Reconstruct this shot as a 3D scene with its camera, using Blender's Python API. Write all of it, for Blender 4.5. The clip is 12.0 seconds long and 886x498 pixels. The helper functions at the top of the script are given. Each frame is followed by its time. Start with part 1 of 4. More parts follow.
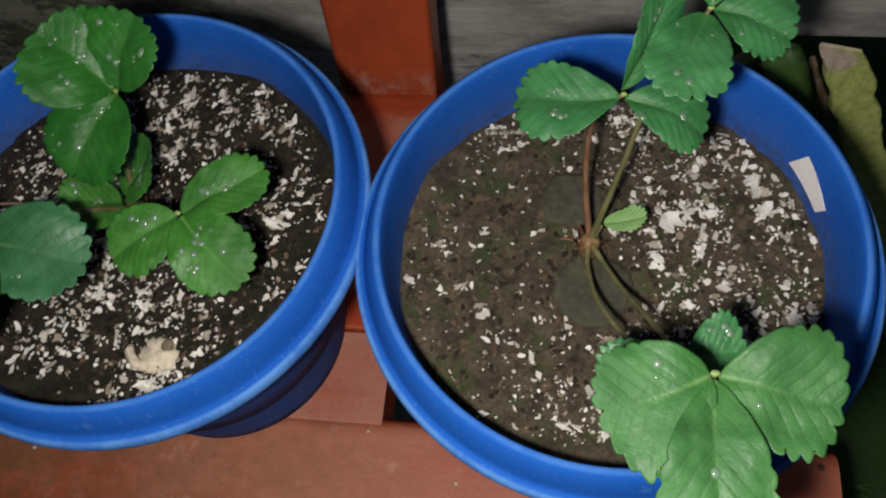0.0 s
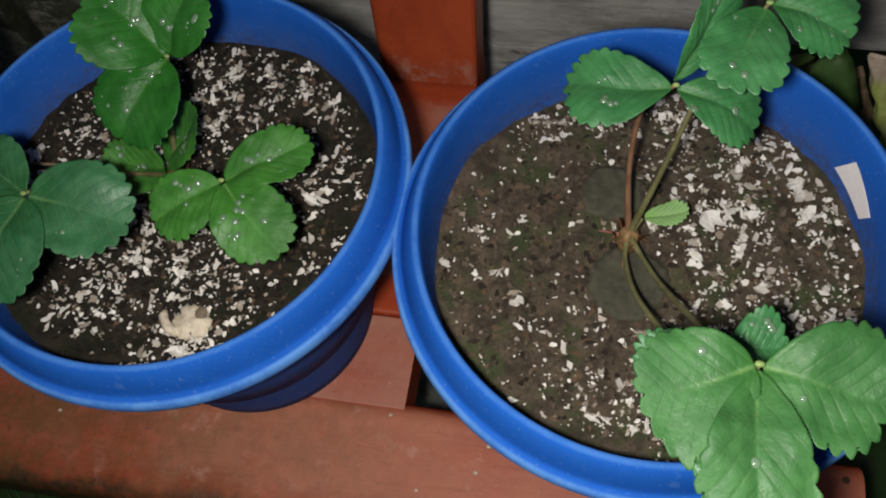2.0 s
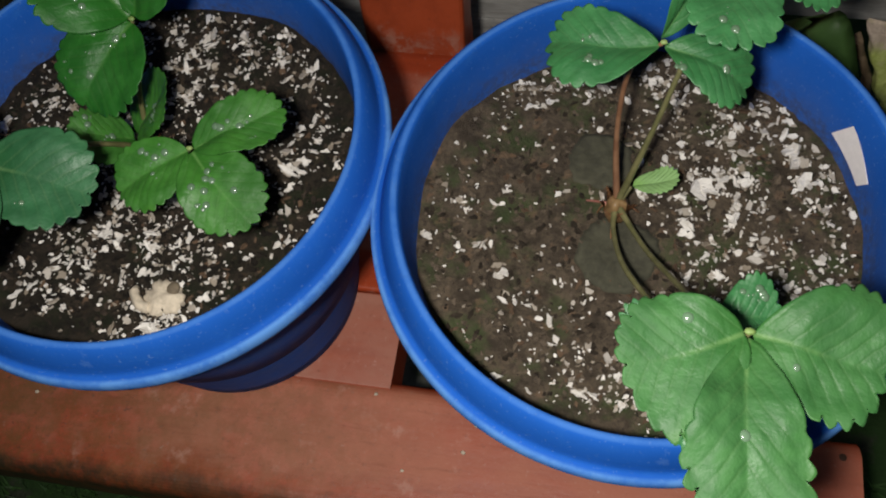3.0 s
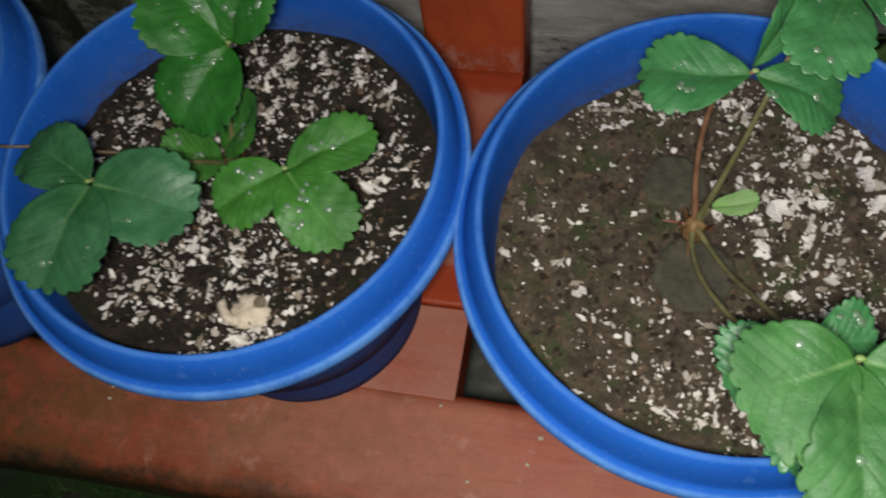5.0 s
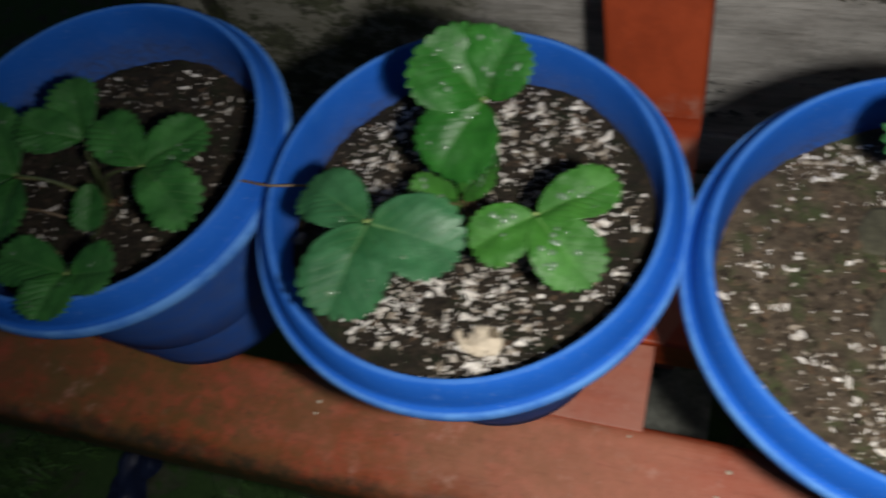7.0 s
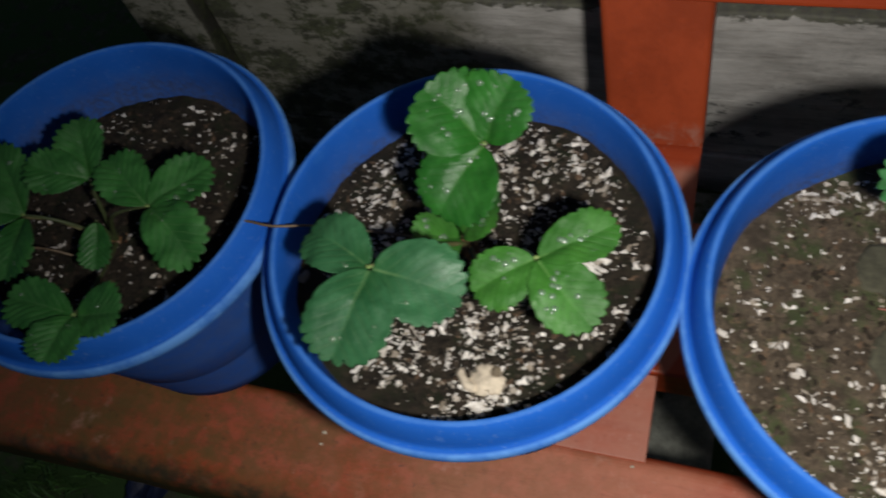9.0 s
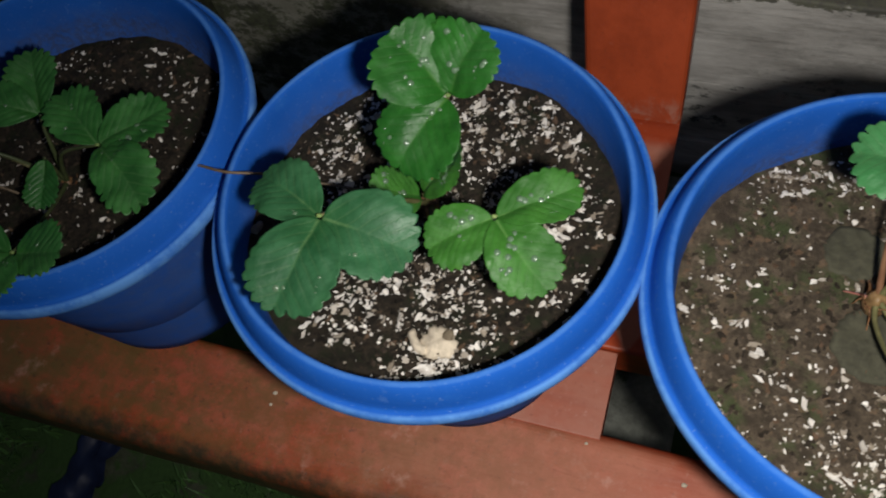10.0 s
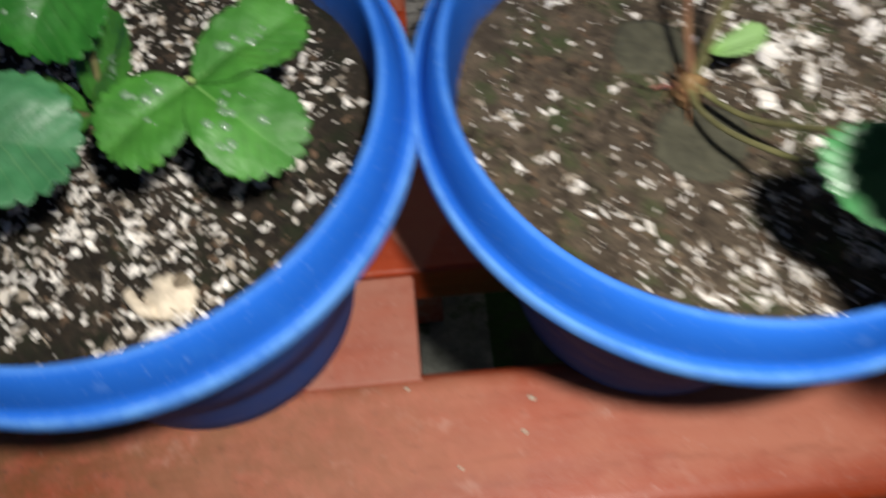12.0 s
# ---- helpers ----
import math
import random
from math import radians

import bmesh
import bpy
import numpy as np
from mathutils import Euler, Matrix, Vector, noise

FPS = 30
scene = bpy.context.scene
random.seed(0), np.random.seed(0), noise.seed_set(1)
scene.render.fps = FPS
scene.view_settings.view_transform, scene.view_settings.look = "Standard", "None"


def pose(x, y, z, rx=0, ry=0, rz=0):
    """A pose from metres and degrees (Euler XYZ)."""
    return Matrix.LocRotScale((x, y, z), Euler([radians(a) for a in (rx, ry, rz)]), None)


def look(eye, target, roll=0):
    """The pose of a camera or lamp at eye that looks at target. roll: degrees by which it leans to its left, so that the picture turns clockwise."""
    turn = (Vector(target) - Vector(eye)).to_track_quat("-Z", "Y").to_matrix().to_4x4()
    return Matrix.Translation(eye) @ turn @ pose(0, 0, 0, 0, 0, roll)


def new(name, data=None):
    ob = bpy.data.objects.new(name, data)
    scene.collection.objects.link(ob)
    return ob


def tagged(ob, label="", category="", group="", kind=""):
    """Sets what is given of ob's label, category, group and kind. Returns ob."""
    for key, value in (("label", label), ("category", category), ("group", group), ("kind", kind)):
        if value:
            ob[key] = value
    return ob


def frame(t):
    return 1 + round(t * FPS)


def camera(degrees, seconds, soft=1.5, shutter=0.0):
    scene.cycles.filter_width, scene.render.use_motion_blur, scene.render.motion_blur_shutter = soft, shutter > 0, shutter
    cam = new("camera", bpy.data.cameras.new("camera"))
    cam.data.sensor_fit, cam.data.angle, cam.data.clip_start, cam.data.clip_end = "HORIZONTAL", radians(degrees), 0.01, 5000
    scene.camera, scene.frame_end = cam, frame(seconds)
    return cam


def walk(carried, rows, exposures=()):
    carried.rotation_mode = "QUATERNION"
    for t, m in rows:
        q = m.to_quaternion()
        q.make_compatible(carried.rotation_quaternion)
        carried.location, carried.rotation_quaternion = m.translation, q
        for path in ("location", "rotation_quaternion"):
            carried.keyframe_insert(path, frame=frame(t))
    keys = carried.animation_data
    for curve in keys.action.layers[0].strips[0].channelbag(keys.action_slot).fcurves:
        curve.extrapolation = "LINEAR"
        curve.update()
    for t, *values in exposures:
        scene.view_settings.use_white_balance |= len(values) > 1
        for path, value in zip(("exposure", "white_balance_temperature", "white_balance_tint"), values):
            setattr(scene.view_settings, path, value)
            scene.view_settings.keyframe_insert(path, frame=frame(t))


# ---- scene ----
cam = camera(54.68, 12.0, soft=2.0, shutter=0.82)
PATH = [
    (0, (-0.0163, 0.0662, 1.0209), (-0.2574, 0.9224, -0.7705), -11.44),
    (0.5, (-0.0211, 0.0617, 1.0177), (-0.2707, 0.9175, -0.7726), -10.15),
    (1, (-0.0234, 0.0623, 1.0170), (-0.2938, 0.9145, -0.7721), -10.55),
    (1.5, (-0.0248, 0.0587, 1.0182), (-0.3053, 0.9091, -0.7702), -10.48),
    (2, (-0.0252, 0.0564, 1.0169), (-0.3122, 0.9089, -0.7694), -10.57),
    (2.5, (-0.0207, 0.0572, 0.9995), (-0.3045, 0.8824, -0.8001), -11.00),
    (2.7, (-0.0192, 0.0596, 0.9960), (-0.2987, 0.8769, -0.8078), -11.20),
    (4.3, (-0.0149, 0.0597, 1.0054), (-0.3267, 0.8956, -0.7845), -12.40),
    (4.5, (-0.0285, 0.0594, 1.0070), (-0.3480, 0.8789, -0.7892), -12.74),
    (5, (-0.0488, 0.0554, 1.0128), (-0.3781, 0.8790, -0.7797), -13.22),
    (5.5, (-0.0721, 0.0444, 1.0292), (-0.4401, 0.8861, -0.7473), -14.93),
    (6, (-0.0862, 0.0382, 1.0390), (-0.4943, 0.8660, -0.7353), -16.73),
    (6.5, (-0.0972, 0.0371, 1.0476), (-0.5411, 0.8834, -0.7092), -17.55),
    (7, (-0.1222, 0.0270, 1.0664), (-0.6536, 0.8620, -0.6715), -20.82),
    (7.2, (-0.1355, 0.0204, 1.0723), (-0.6956, 0.8448, -0.6616), -21.99),
    (8.8, (-0.1350, 0.0404, 1.0828), (-0.6848, 0.8818, -0.6462), -21.44),
    (9, (-0.1216, 0.0436, 1.0816), (-0.6656, 0.8874, -0.6482), -21.61),
    (9.25, (-0.1095, 0.0482, 1.0755), (-0.6310, 0.8977, -0.6587), -20.15),
    (9.5, (-0.0974, 0.0526, 1.0681), (-0.5957, 0.9080, -0.6696), -18.62),
    (10, (-0.1098, 0.0430, 1.0551), (-0.6083, 0.8603, -0.7009), -17.05),
    (10.2, (-0.1220, 0.0380, 1.0570), (-0.5720, 0.8750, -0.7030), -15.20),
    (10.5, (-0.1319, 0.0152, 1.0560), (-0.4443, 0.9732, -0.6716), -9.56),
    (11, (-0.1457, 0.0003, 0.9983), (-0.2044, 1.0350, -0.7123), -2.21),
    (11.2, (-0.1250, -0.0050, 0.9740), (-0.1700, 0.9850, -0.7630), -4.30),
    (11.5, (-0.1125, -0.0132, 0.9302), (-0.0702, 0.9622, -0.8154), -3.14),
    (11.8, (-0.1050, 0.0160, 0.9140), (-0.0660, 0.9450, -0.8560), -3.50),
    (12, (-0.1197, 0.0459, 0.9050), (-0.0871, 0.9581, -0.8746), -3.52),
]
walk(cam, [(t, look(eye, target, roll)) for t, eye, target, roll in PATH],
     [(0, -0.14), (2.5, -0.12), (5.5, -0.11), (7, 0.13), (9.5, 0.14), (10.5, 0.08), (11, 0.22), (11.5, 0.55), (12, 0.62)])

# ---------------------------------------------------------------- light
# a single small hand-held lamp beside the lens lights the night scene
def night_sky():
    w = bpy.data.worlds.new("night")
    w.use_nodes = True
    bg = w.node_tree.nodes["Background"]
    bg.inputs["Color"].default_value = (0.55, 0.7, 1.0, 1)
    bg.inputs["Strength"].default_value = 0.047
    scene.world = w


night_sky()
torch = bpy.data.lights.new("torch", "SPOT")
torch.energy, torch.color = 14.2, (1.0, 0.955, 0.900)
torch.spot_size, torch.spot_blend, torch.shadow_soft_size = radians(144), 0.85, 0.0140
torch_ob = new("torch", torch)
torch_ob.matrix_world = look((-0.052, 0.034, 1.036), (0.02, 0.38, 0.50))


# ---------------------------------------------------------------- materials
class Mat:
    """A small builder of node materials."""

    def __init__(self, name, rough=0.6, spec=0.5):
        self.m = bpy.data.materials.new(name)
        self.m.use_nodes = True
        self.t = self.m.node_tree
        self.b = self.t.nodes["Principled BSDF"]
        self.b.inputs["Roughness"].default_value = rough
        self.b.inputs["Specular IOR Level"].default_value = spec
        self.coord = self.t.nodes.new("ShaderNodeTexCoord")

    def put(self, socket, value):
        if isinstance(value, bpy.types.NodeSocket):
            self.t.links.new(value, socket)
        elif isinstance(value, (tuple, list)) and len(value) == 3 and socket.type == "RGBA":
            socket.default_value = (*value, 1)
        else:
            socket.default_value = value

    def noise(self, scale, detail=4.0, rough=0.6, stretch=(1, 1, 1), src="Object", dist=0.0):
        mp = self.t.nodes.new("ShaderNodeMapping")
        mp.inputs["Scale"].default_value = stretch
        self.t.links.new(self.coord.outputs[src], mp.inputs["Vector"])
        n = self.t.nodes.new("ShaderNodeTexNoise")
        n.inputs["Scale"].default_value = scale
        n.inputs["Detail"].default_value = detail
        n.inputs["Roughness"].default_value = rough
        n.inputs["Distortion"].default_value = dist
        self.t.links.new(mp.outputs[0], n.inputs["Vector"])
        return n.outputs["Fac"]

    def axis(self, which, src="Object"):
        s = self.t.nodes.new("ShaderNodeSeparateXYZ")
        self.t.links.new(self.coord.outputs[src], s.inputs[0])
        return s.outputs[which]

    def ramp(self, fac, lo, hi, a=0.0, b=1.0):
        n = self.t.nodes.new("ShaderNodeMapRange")
        n.interpolation_type = "SMOOTHSTEP"
        self.put(n.inputs["Value"], fac)
        for k, v in (("From Min", lo), ("From Max", hi), ("To Min", a), ("To Max", b)):
            n.inputs[k].default_value = v
        return n.outputs[0]

    def math(self, op, a, b=0.0, c=0.0):
        n = self.t.nodes.new("ShaderNodeMath")
        n.operation = op
        for i, v in enumerate((a, b, c)):
            self.put(n.inputs[i], v)
        return n.outputs[0]

    def mix(self, fac, a, b):
        n = self.t.nodes.new("ShaderNodeMix")
        n.data_type = "RGBA"
        self.put(n.inputs["Factor"], fac)
        self.put(n.inputs[6], a)
        self.put(n.inputs[7], b)
        return n.outputs[2]

    def bump(self, height, dist=0.001, strength=0.6):
        n = self.t.nodes.new("ShaderNodeBump")
        n.inputs["Strength"].default_value = strength
        n.inputs["Distance"].default_value = dist
        self.put(n.inputs["Height"], height)
        self.t.links.new(n.outputs[0], self.b.inputs["Normal"])

    def base(self, c):
        self.put(self.b.inputs["Base Color"], c)
        return self

    def rough(self, r):
        self.put(self.b.inputs["Roughness"], r)
        return self

    def island(self):
        return self.t.nodes.new("ShaderNodeNewGeometry").outputs["Random Per Island"]

    def any_random(self):
        return self.t.nodes.new("ShaderNodeObjectInfo").outputs["Random"]


def blue_plastic():
    k = Mat("blue_plastic", 0.45, 0.03)
    worn = k.ramp(k.noise(55, 5, 0.7), 0.55, 0.75)
    tone = k.mix(k.ramp(k.noise(9, 3), 0.3, 0.7), (0.010, 0.078, 0.355), (0.014, 0.101, 0.445))
    c = k.mix(k.math("MULTIPLY", worn, 0.22), tone, (0.035, 0.16, 0.47))
    scuff = k.ramp(k.noise(140, 4, 0.6, (1, 1, 0.35)), 0.66, 0.74)
    c = k.mix(k.math("MULTIPLY", scuff, 0.24), c, (0.10, 0.22, 0.53))
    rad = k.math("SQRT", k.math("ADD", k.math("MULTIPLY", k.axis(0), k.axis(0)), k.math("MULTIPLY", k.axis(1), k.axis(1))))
    # worn, paler outer lip
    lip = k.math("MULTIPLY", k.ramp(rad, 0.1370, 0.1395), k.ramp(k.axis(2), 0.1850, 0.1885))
    # the crest's highlight, painted as a paler blue line
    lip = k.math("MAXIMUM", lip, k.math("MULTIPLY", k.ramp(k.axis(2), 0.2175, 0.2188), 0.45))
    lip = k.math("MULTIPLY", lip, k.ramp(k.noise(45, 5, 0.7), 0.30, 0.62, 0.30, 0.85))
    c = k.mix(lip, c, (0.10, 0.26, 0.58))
    # dust and splashed soil on the lower wall and inside under the rim
    dirt = k.math("MULTIPLY", k.ramp(k.noise(120, 6, 0.75), 0.58, 0.72), 0.35)
    c = k.mix(dirt, c, (0.040, 0.11, 0.32))
    grit = k.ramp(k.noise(480, 3, 0.6), 0.62, 0.70)
    c = k.mix(k.math("MULTIPLY", grit, 0.30), c, (0.15, 0.27, 0.54))
    film = k.math("MULTIPLY", k.ramp(rad, 0.1236, 0.1218), k.ramp(k.math("ADD", k.axis(2), k.math("MULTIPLY", k.noise(26, 4, 0.65), 0.030)), 0.225, 0.185))
    film = k.math("MULTIPLY", film, k.ramp(k.noise(90, 5, 0.7), 0.25, 0.65, 0.25, 1.0))
    c = k.mix(k.math("MULTIPLY", film, 0.35), c, (0.085, 0.105, 0.150))
    low = k.math("ADD", k.axis(2), k.math("MULTIPLY", k.math("SUBTRACT", k.noise(60, 6, 0.75), 0.5), 0.030))
    splash = k.math("MULTIPLY", k.math("MULTIPLY", k.ramp(rad, 0.1232, 0.1224), k.math("MULTIPLY", k.ramp(low, 0.192, 0.172), k.ramp(k.axis(2), 0.1600, 0.1625))), k.ramp(k.noise(210, 5, 0.75), 0.34, 0.68))
    c = k.mix(k.math("MULTIPLY", splash, 0.60), c, (0.045, 0.042, 0.040))
    k.base(c).rough(k.ramp(k.noise(70, 4), 0.3, 0.8, 0.54, 0.72))
    k.bump(k.noise(260, 3, 0.6), 0.0004, 0.35)
    return k.m


def soil_mat(name, dark, light, pits=0.8):
    k = Mat(name, 0.92, 0.25)
    a = k.mix(k.ramp(k.noise(75, 6, 0.75), 0.36, 0.66), dark, light)
    a = k.mix(k.math("MULTIPLY", k.ramp(k.noise(150, 4, 0.6, (1, 1, 1), "Object", 0.8), 0.56, 0.66), pits), a, tuple(v * 0.35 for v in dark))
    a = k.mix(k.math("MULTIPLY", k.ramp(k.noise(110, 3, 0.5), 0.60, 0.70), 0.55), a, (light[0] * 1.6, light[1] * 1.35, light[2] * 1.2))
    a = k.mix(k.math("MULTIPLY", k.ramp(k.noise(34, 4, 0.65), 0.48, 0.66), 0.7), a, (dark[0] * 0.95, dark[0] * 1.55, dark[2] * 0.9))
    k.base(a)
    k.bump(k.noise(300, 6, 0.8), 0.0020, 1.0)
    return k.m


def crumb_mat(name, dark, light):
    k = Mat(name, 0.92, 0.25)
    c = k.mix(k.ramp(k.island(), 0.15, 1.0), dark, light)
    k.base(k.mix(k.math("MULTIPLY", k.ramp(k.noise(500, 4, 0.7), 0.45, 0.65), 0.6), c, dark))
    k.bump(k.noise(700, 4), 0.0008, 0.8)
    return k.m


def perlite_mat():
    k = Mat("perlite", 0.85, 0.3)
    i = k.island()
    c = k.mix(k.ramp(i, 0.0, 0.7), (0.24, 0.20, 0.15), (0.70, 0.67, 0.62))
    c = k.mix(k.math("MULTIPLY", k.ramp(k.noise(420, 4, 0.7), 0.48, 0.7), 0.35), c, (0.28, 0.23, 0.16))
    k.base(c)
    k.bump(k.noise(900, 3), 0.0006, 0.8)
    return k.m


def leaf_mat(name, deep, fresh, pale, gloss, veins=0.14, spec=0.34, mottle=0.35):
    k = Mat(name, gloss, spec)
    u, v = k.axis(0, "UV"), k.axis(1, "UV")
    side = k.math("ABSOLUTE", k.math("SUBTRACT", v, 0.5))
    # side veins slant forwards from the midrib and bend a little
    w = k.math("ADD", k.math("SUBTRACT", u, k.math("MULTIPLY", side, 0.95)), k.math("MULTIPLY", k.math("MULTIPLY", side, side), 0.35))
    w = k.math("ADD", w, k.math("MULTIPLY", k.math("SUBTRACT", k.noise(80, 3, 0.6), 0.5), 0.09))
    off = k.math("ABSOLUTE", k.math("SUBTRACT", k.math("FRACT", k.math("ADD", k.math("MULTIPLY", w, 8.0), 0.5)), 0.5))
    vein = k.math("MULTIPLY", k.ramp(off, 0.16, 0.0), k.ramp(side, 0.50, 0.10, 0.15, 1.0))
    flank = k.math("MULTIPLY", k.ramp(off, 0.34, 0.06), k.ramp(side, 0.50, 0.05, 0.3, 1.0))
    rib = k.math("MULTIPLY", k.ramp(side, 0.026, 0.004), k.ramp(u, 0.80, 0.0, 0.10, 1.0))
    heart = k.math("MULTIPLY", k.ramp(k.math("ADD", u, k.math("MULTIPLY", k.noise(60, 3), 0.2)), 0.55, 0.08), k.ramp(side, 0.34, 0.04))
    c = k.mix(k.ramp(k.noise(38, 3, 0.6), 0.30, 0.70), deep, fresh)
    c = k.mix(k.math("MULTIPLY", k.ramp(k.noise(160, 4, 0.7), 0.42, 0.70), mottle), c, tuple(x * 0.72 for x in deep))
    c = k.mix(k.math("MULTIPLY", flank, 0.22), c, tuple(x * 0.62 for x in deep))
    c = k.mix(k.math("MULTIPLY", heart, 0.45), c, (deep[0] * 1.05, deep[1] * 1.20, deep[2] * 0.6))
    c = k.mix(k.math("MULTIPLY", vein, veins), c, tuple(0.6 * x + 0.4 * y for x, y in zip(fresh, pale)))
    c = k.mix(k.math("MULTIPLY", rib, k.ramp(k.noise(70, 3), 0.35, 0.65, 0.05, 0.34)), c, pale)
    # yellowed rim of the teeth
    edge = k.math("MULTIPLY", k.ramp(side, 0.36, 0.50), k.ramp(k.noise(55, 3), 0.45, 0.65))
    c = k.mix(k.math("MULTIPLY", edge, 0.30), c, (fresh[0] * 1.7, fresh[1] * 1.25, fresh[2]))
    k.base(c).rough(k.ramp(k.noise(45, 4, 0.65), 0.32, 0.68, gloss - 0.06, gloss + 0.18))
    # puckered blade and fine cell grain
    relief = k.math("ADD", k.math("MULTIPLY", vein, -0.10), k.math("MULTIPLY", k.noise(150, 3, 0.55), 1.0))
    k.bump(k.math("ADD", relief, k.math("MULTIPLY", k.noise(520, 2, 0.6), 0.30)), 0.0012, 0.55)
    return k.m


def stem_mat(name, a, b):
    k = Mat(name, 0.5, 0.4)
    k.base(k.mix(k.ramp(k.noise(90, 3), 0.3, 0.7), a, b))
    k.bump(k.noise(900, 2), 0.0003, 0.6)
    return k.m


def paint_mat(name, dust, algae=False, seam=False, grain_way=(0.25, 3, 3), clean_from=None):
    """Brick-red oil paint on timber, with pale dust on what lies flat."""
    k = Mat(name, 0.42, 0.5)
    grain = k.noise(26, 5, 0.6, grain_way)
    c = k.mix(k.ramp(grain, 0.3, 0.75), (0.26, 0.034, 0.010), (0.36, 0.055, 0.016))
    if grain_way[2] < 1:
        c = k.mix(k.ramp(k.noise(18, 5, 0.7), 0.35, 0.65), (0.27, 0.044, 0.014), (0.36, 0.060, 0.019))
        low = k.math("ADD", k.axis(2), k.math("MULTIPLY", k.noise(30, 5, 0.7), 0.08))
        bare = k.math("MULTIPLY", k.ramp(low, 0.465, 0.440), k.ramp(k.noise(70, 5, 0.7), 0.42, 0.58))
        c = k.mix(k.math("MULTIPLY", bare, 0.4), c, (0.36, 0.25, 0.20))
    d = k.ramp(k.noise(11, 6, 0.65), 0.22, 0.60, 0.25, 1.0)
    if seam:
        # dust reaches the front edge only in a narrow tongue
        tongue = k.math("MINIMUM", k.math("MULTIPLY", k.math("ABSOLUTE", k.math("SUBTRACT", k.axis(0), 0.006)), 1.9), 0.036)
        edge = k.math("SUBTRACT", k.axis(1), k.math("ADD", tongue, k.math("MULTIPLY", k.math("SUBTRACT", k.noise(60, 4, 0.7), 0.5), 0.012)))
        d = k.math("MULTIPLY", k.ramp(edge, 0.064, 0.072), k.ramp(k.noise(30, 4, 0.6), 0.3, 0.6, 0.75, 1.0))
    if clean_from:
        d = k.math("MULTIPLY", d, k.ramp(k.math("ADD", k.axis(1), k.math("MULTIPLY", k.noise(40, 4, 0.6), 0.02)), clean_from + 0.012, clean_from - 0.006))
    if algae:
        front = k.math("ADD", k.axis(1), k.math("MULTIPLY", k.math("SUBTRACT", k.noise(22, 5, 0.7), 0.5), 0.05))
        d = k.math("MULTIPLY", d, k.ramp(front, -0.088, -0.058, 0.25, 1.0))
        pale = k.ramp(k.noise(9, 5, 0.7), 0.55, 0.72)
        d = k.math("ADD", d, k.math("MULTIPLY", pale, 0.15))
        d = k.math("MULTIPLY", d, k.ramp(k.math("ADD", k.axis(0), k.math("MULTIPLY", k.noise(7, 6, 0.7), 0.4)), -0.25, 0.20, 0.35, 1.0))
    nz = k.t.nodes.new("ShaderNodeSeparateXYZ")
    k.t.links.new(k.t.nodes.new("ShaderNodeNewGeometry").outputs["Normal"], nz.inputs[0])
    d = k.math("MULTIPLY", d, k.ramp(nz.outputs[2], 0.55, 0.97))
    c = k.mix(k.math("MULTIPLY", d, dust), c, (0.42, 0.148, 0.088) if algae else (0.37, 0.155, 0.105))
    speck = k.ramp(k.noise(260, 4, 0.7), 0.58, 0.70)
    c = k.mix(k.math("MULTIPLY", speck, 0.22 * dust), c, (0.52, 0.34, 0.28))
    pits = k.ramp(k.noise(210, 4, 0.7), 0.40, 0.30)
    c = k.mix(k.math("MULTIPLY", pits, 0.30), c, (0.11, 0.030, 0.014))
    spots = k.ramp(k.noise(95, 3, 0.5), 0.70, 0.78)
    c = k.mix(k.math("MULTIPLY", spots, 0.5 * dust), c, (0.60, 0.42, 0.36))
    if algae:
        along = k.math("ADD", k.axis(0), k.math("MULTIPLY", k.noise(7, 6, 0.7), 0.5))
        end = k.ramp(along, 0.38, 0.0)
        m = k.math("MULTIPLY", end, k.ramp(k.noise(70, 6, 0.8), 0.42, 0.60))
        c = k.mix(k.math("MULTIPLY", m, 0.55), c, (0.20, 0.070, 0.022))
        m2 = k.math("MULTIPLY", end, k.ramp(k.noise(14, 6, 0.75), 0.40, 0.64))
        c = k.mix(k.math("MULTIPLY", m2, 0.70), c, (0.135, 0.082, 0.026))
        green = k.math("MULTIPLY", k.ramp(along, 0.15, -0.08), k.ramp(k.noise(32, 6, 0.75), 0.40, 0.58))
        c = k.mix(k.math("MULTIPLY", green, 0.55), c, (0.085, 0.078, 0.022))
        streak = k.ramp(k.noise(60, 6, 0.75, (0.18, 1.6, 1)), 0.52, 0.70)
        c = k.mix(k.math("MULTIPLY", streak, 0.38), c, (0.17, 0.042, 0.016))
        bloom = k.math("MULTIPLY", k.ramp(k.noise(48, 5, 0.7), 0.56, 0.74), k.ramp(k.noise(13, 3), 0.42, 0.60))
        c = k.mix(k.math("MULTIPLY", bloom, 0.45), c, (0.52, 0.29, 0.22))
        dots = k.math("MULTIPLY", end, k.ramp(k.noise(130, 5, 0.75), 0.56, 0.70))
        c = k.mix(k.math("MULTIPLY", dots, 0.55), c, (0.035, 0.024, 0.012))
    if algae:
        # black-green slime along the front edge at the damp end
        wet = k.math("MULTIPLY", k.ramp(along, 0.42, 0.05), k.ramp(front, -0.078, -0.094))
        c = k.mix(k.math("MULTIPLY", wet, k.ramp(k.noise(60, 5, 0.7), 0.3, 0.6, 0.45, 0.9)), c, (0.022, 0.024, 0.012))
    k.base(c).rough(k.math("ADD", 0.36, k.math("MULTIPLY", d, 0.34 * dust)))
    k.bump(k.math("ADD", k.math("MULTIPLY", grain, 0.8), k.math("MULTIPLY", k.noise(180, 4), 0.5)), 0.0009, 0.5)
    return k.m


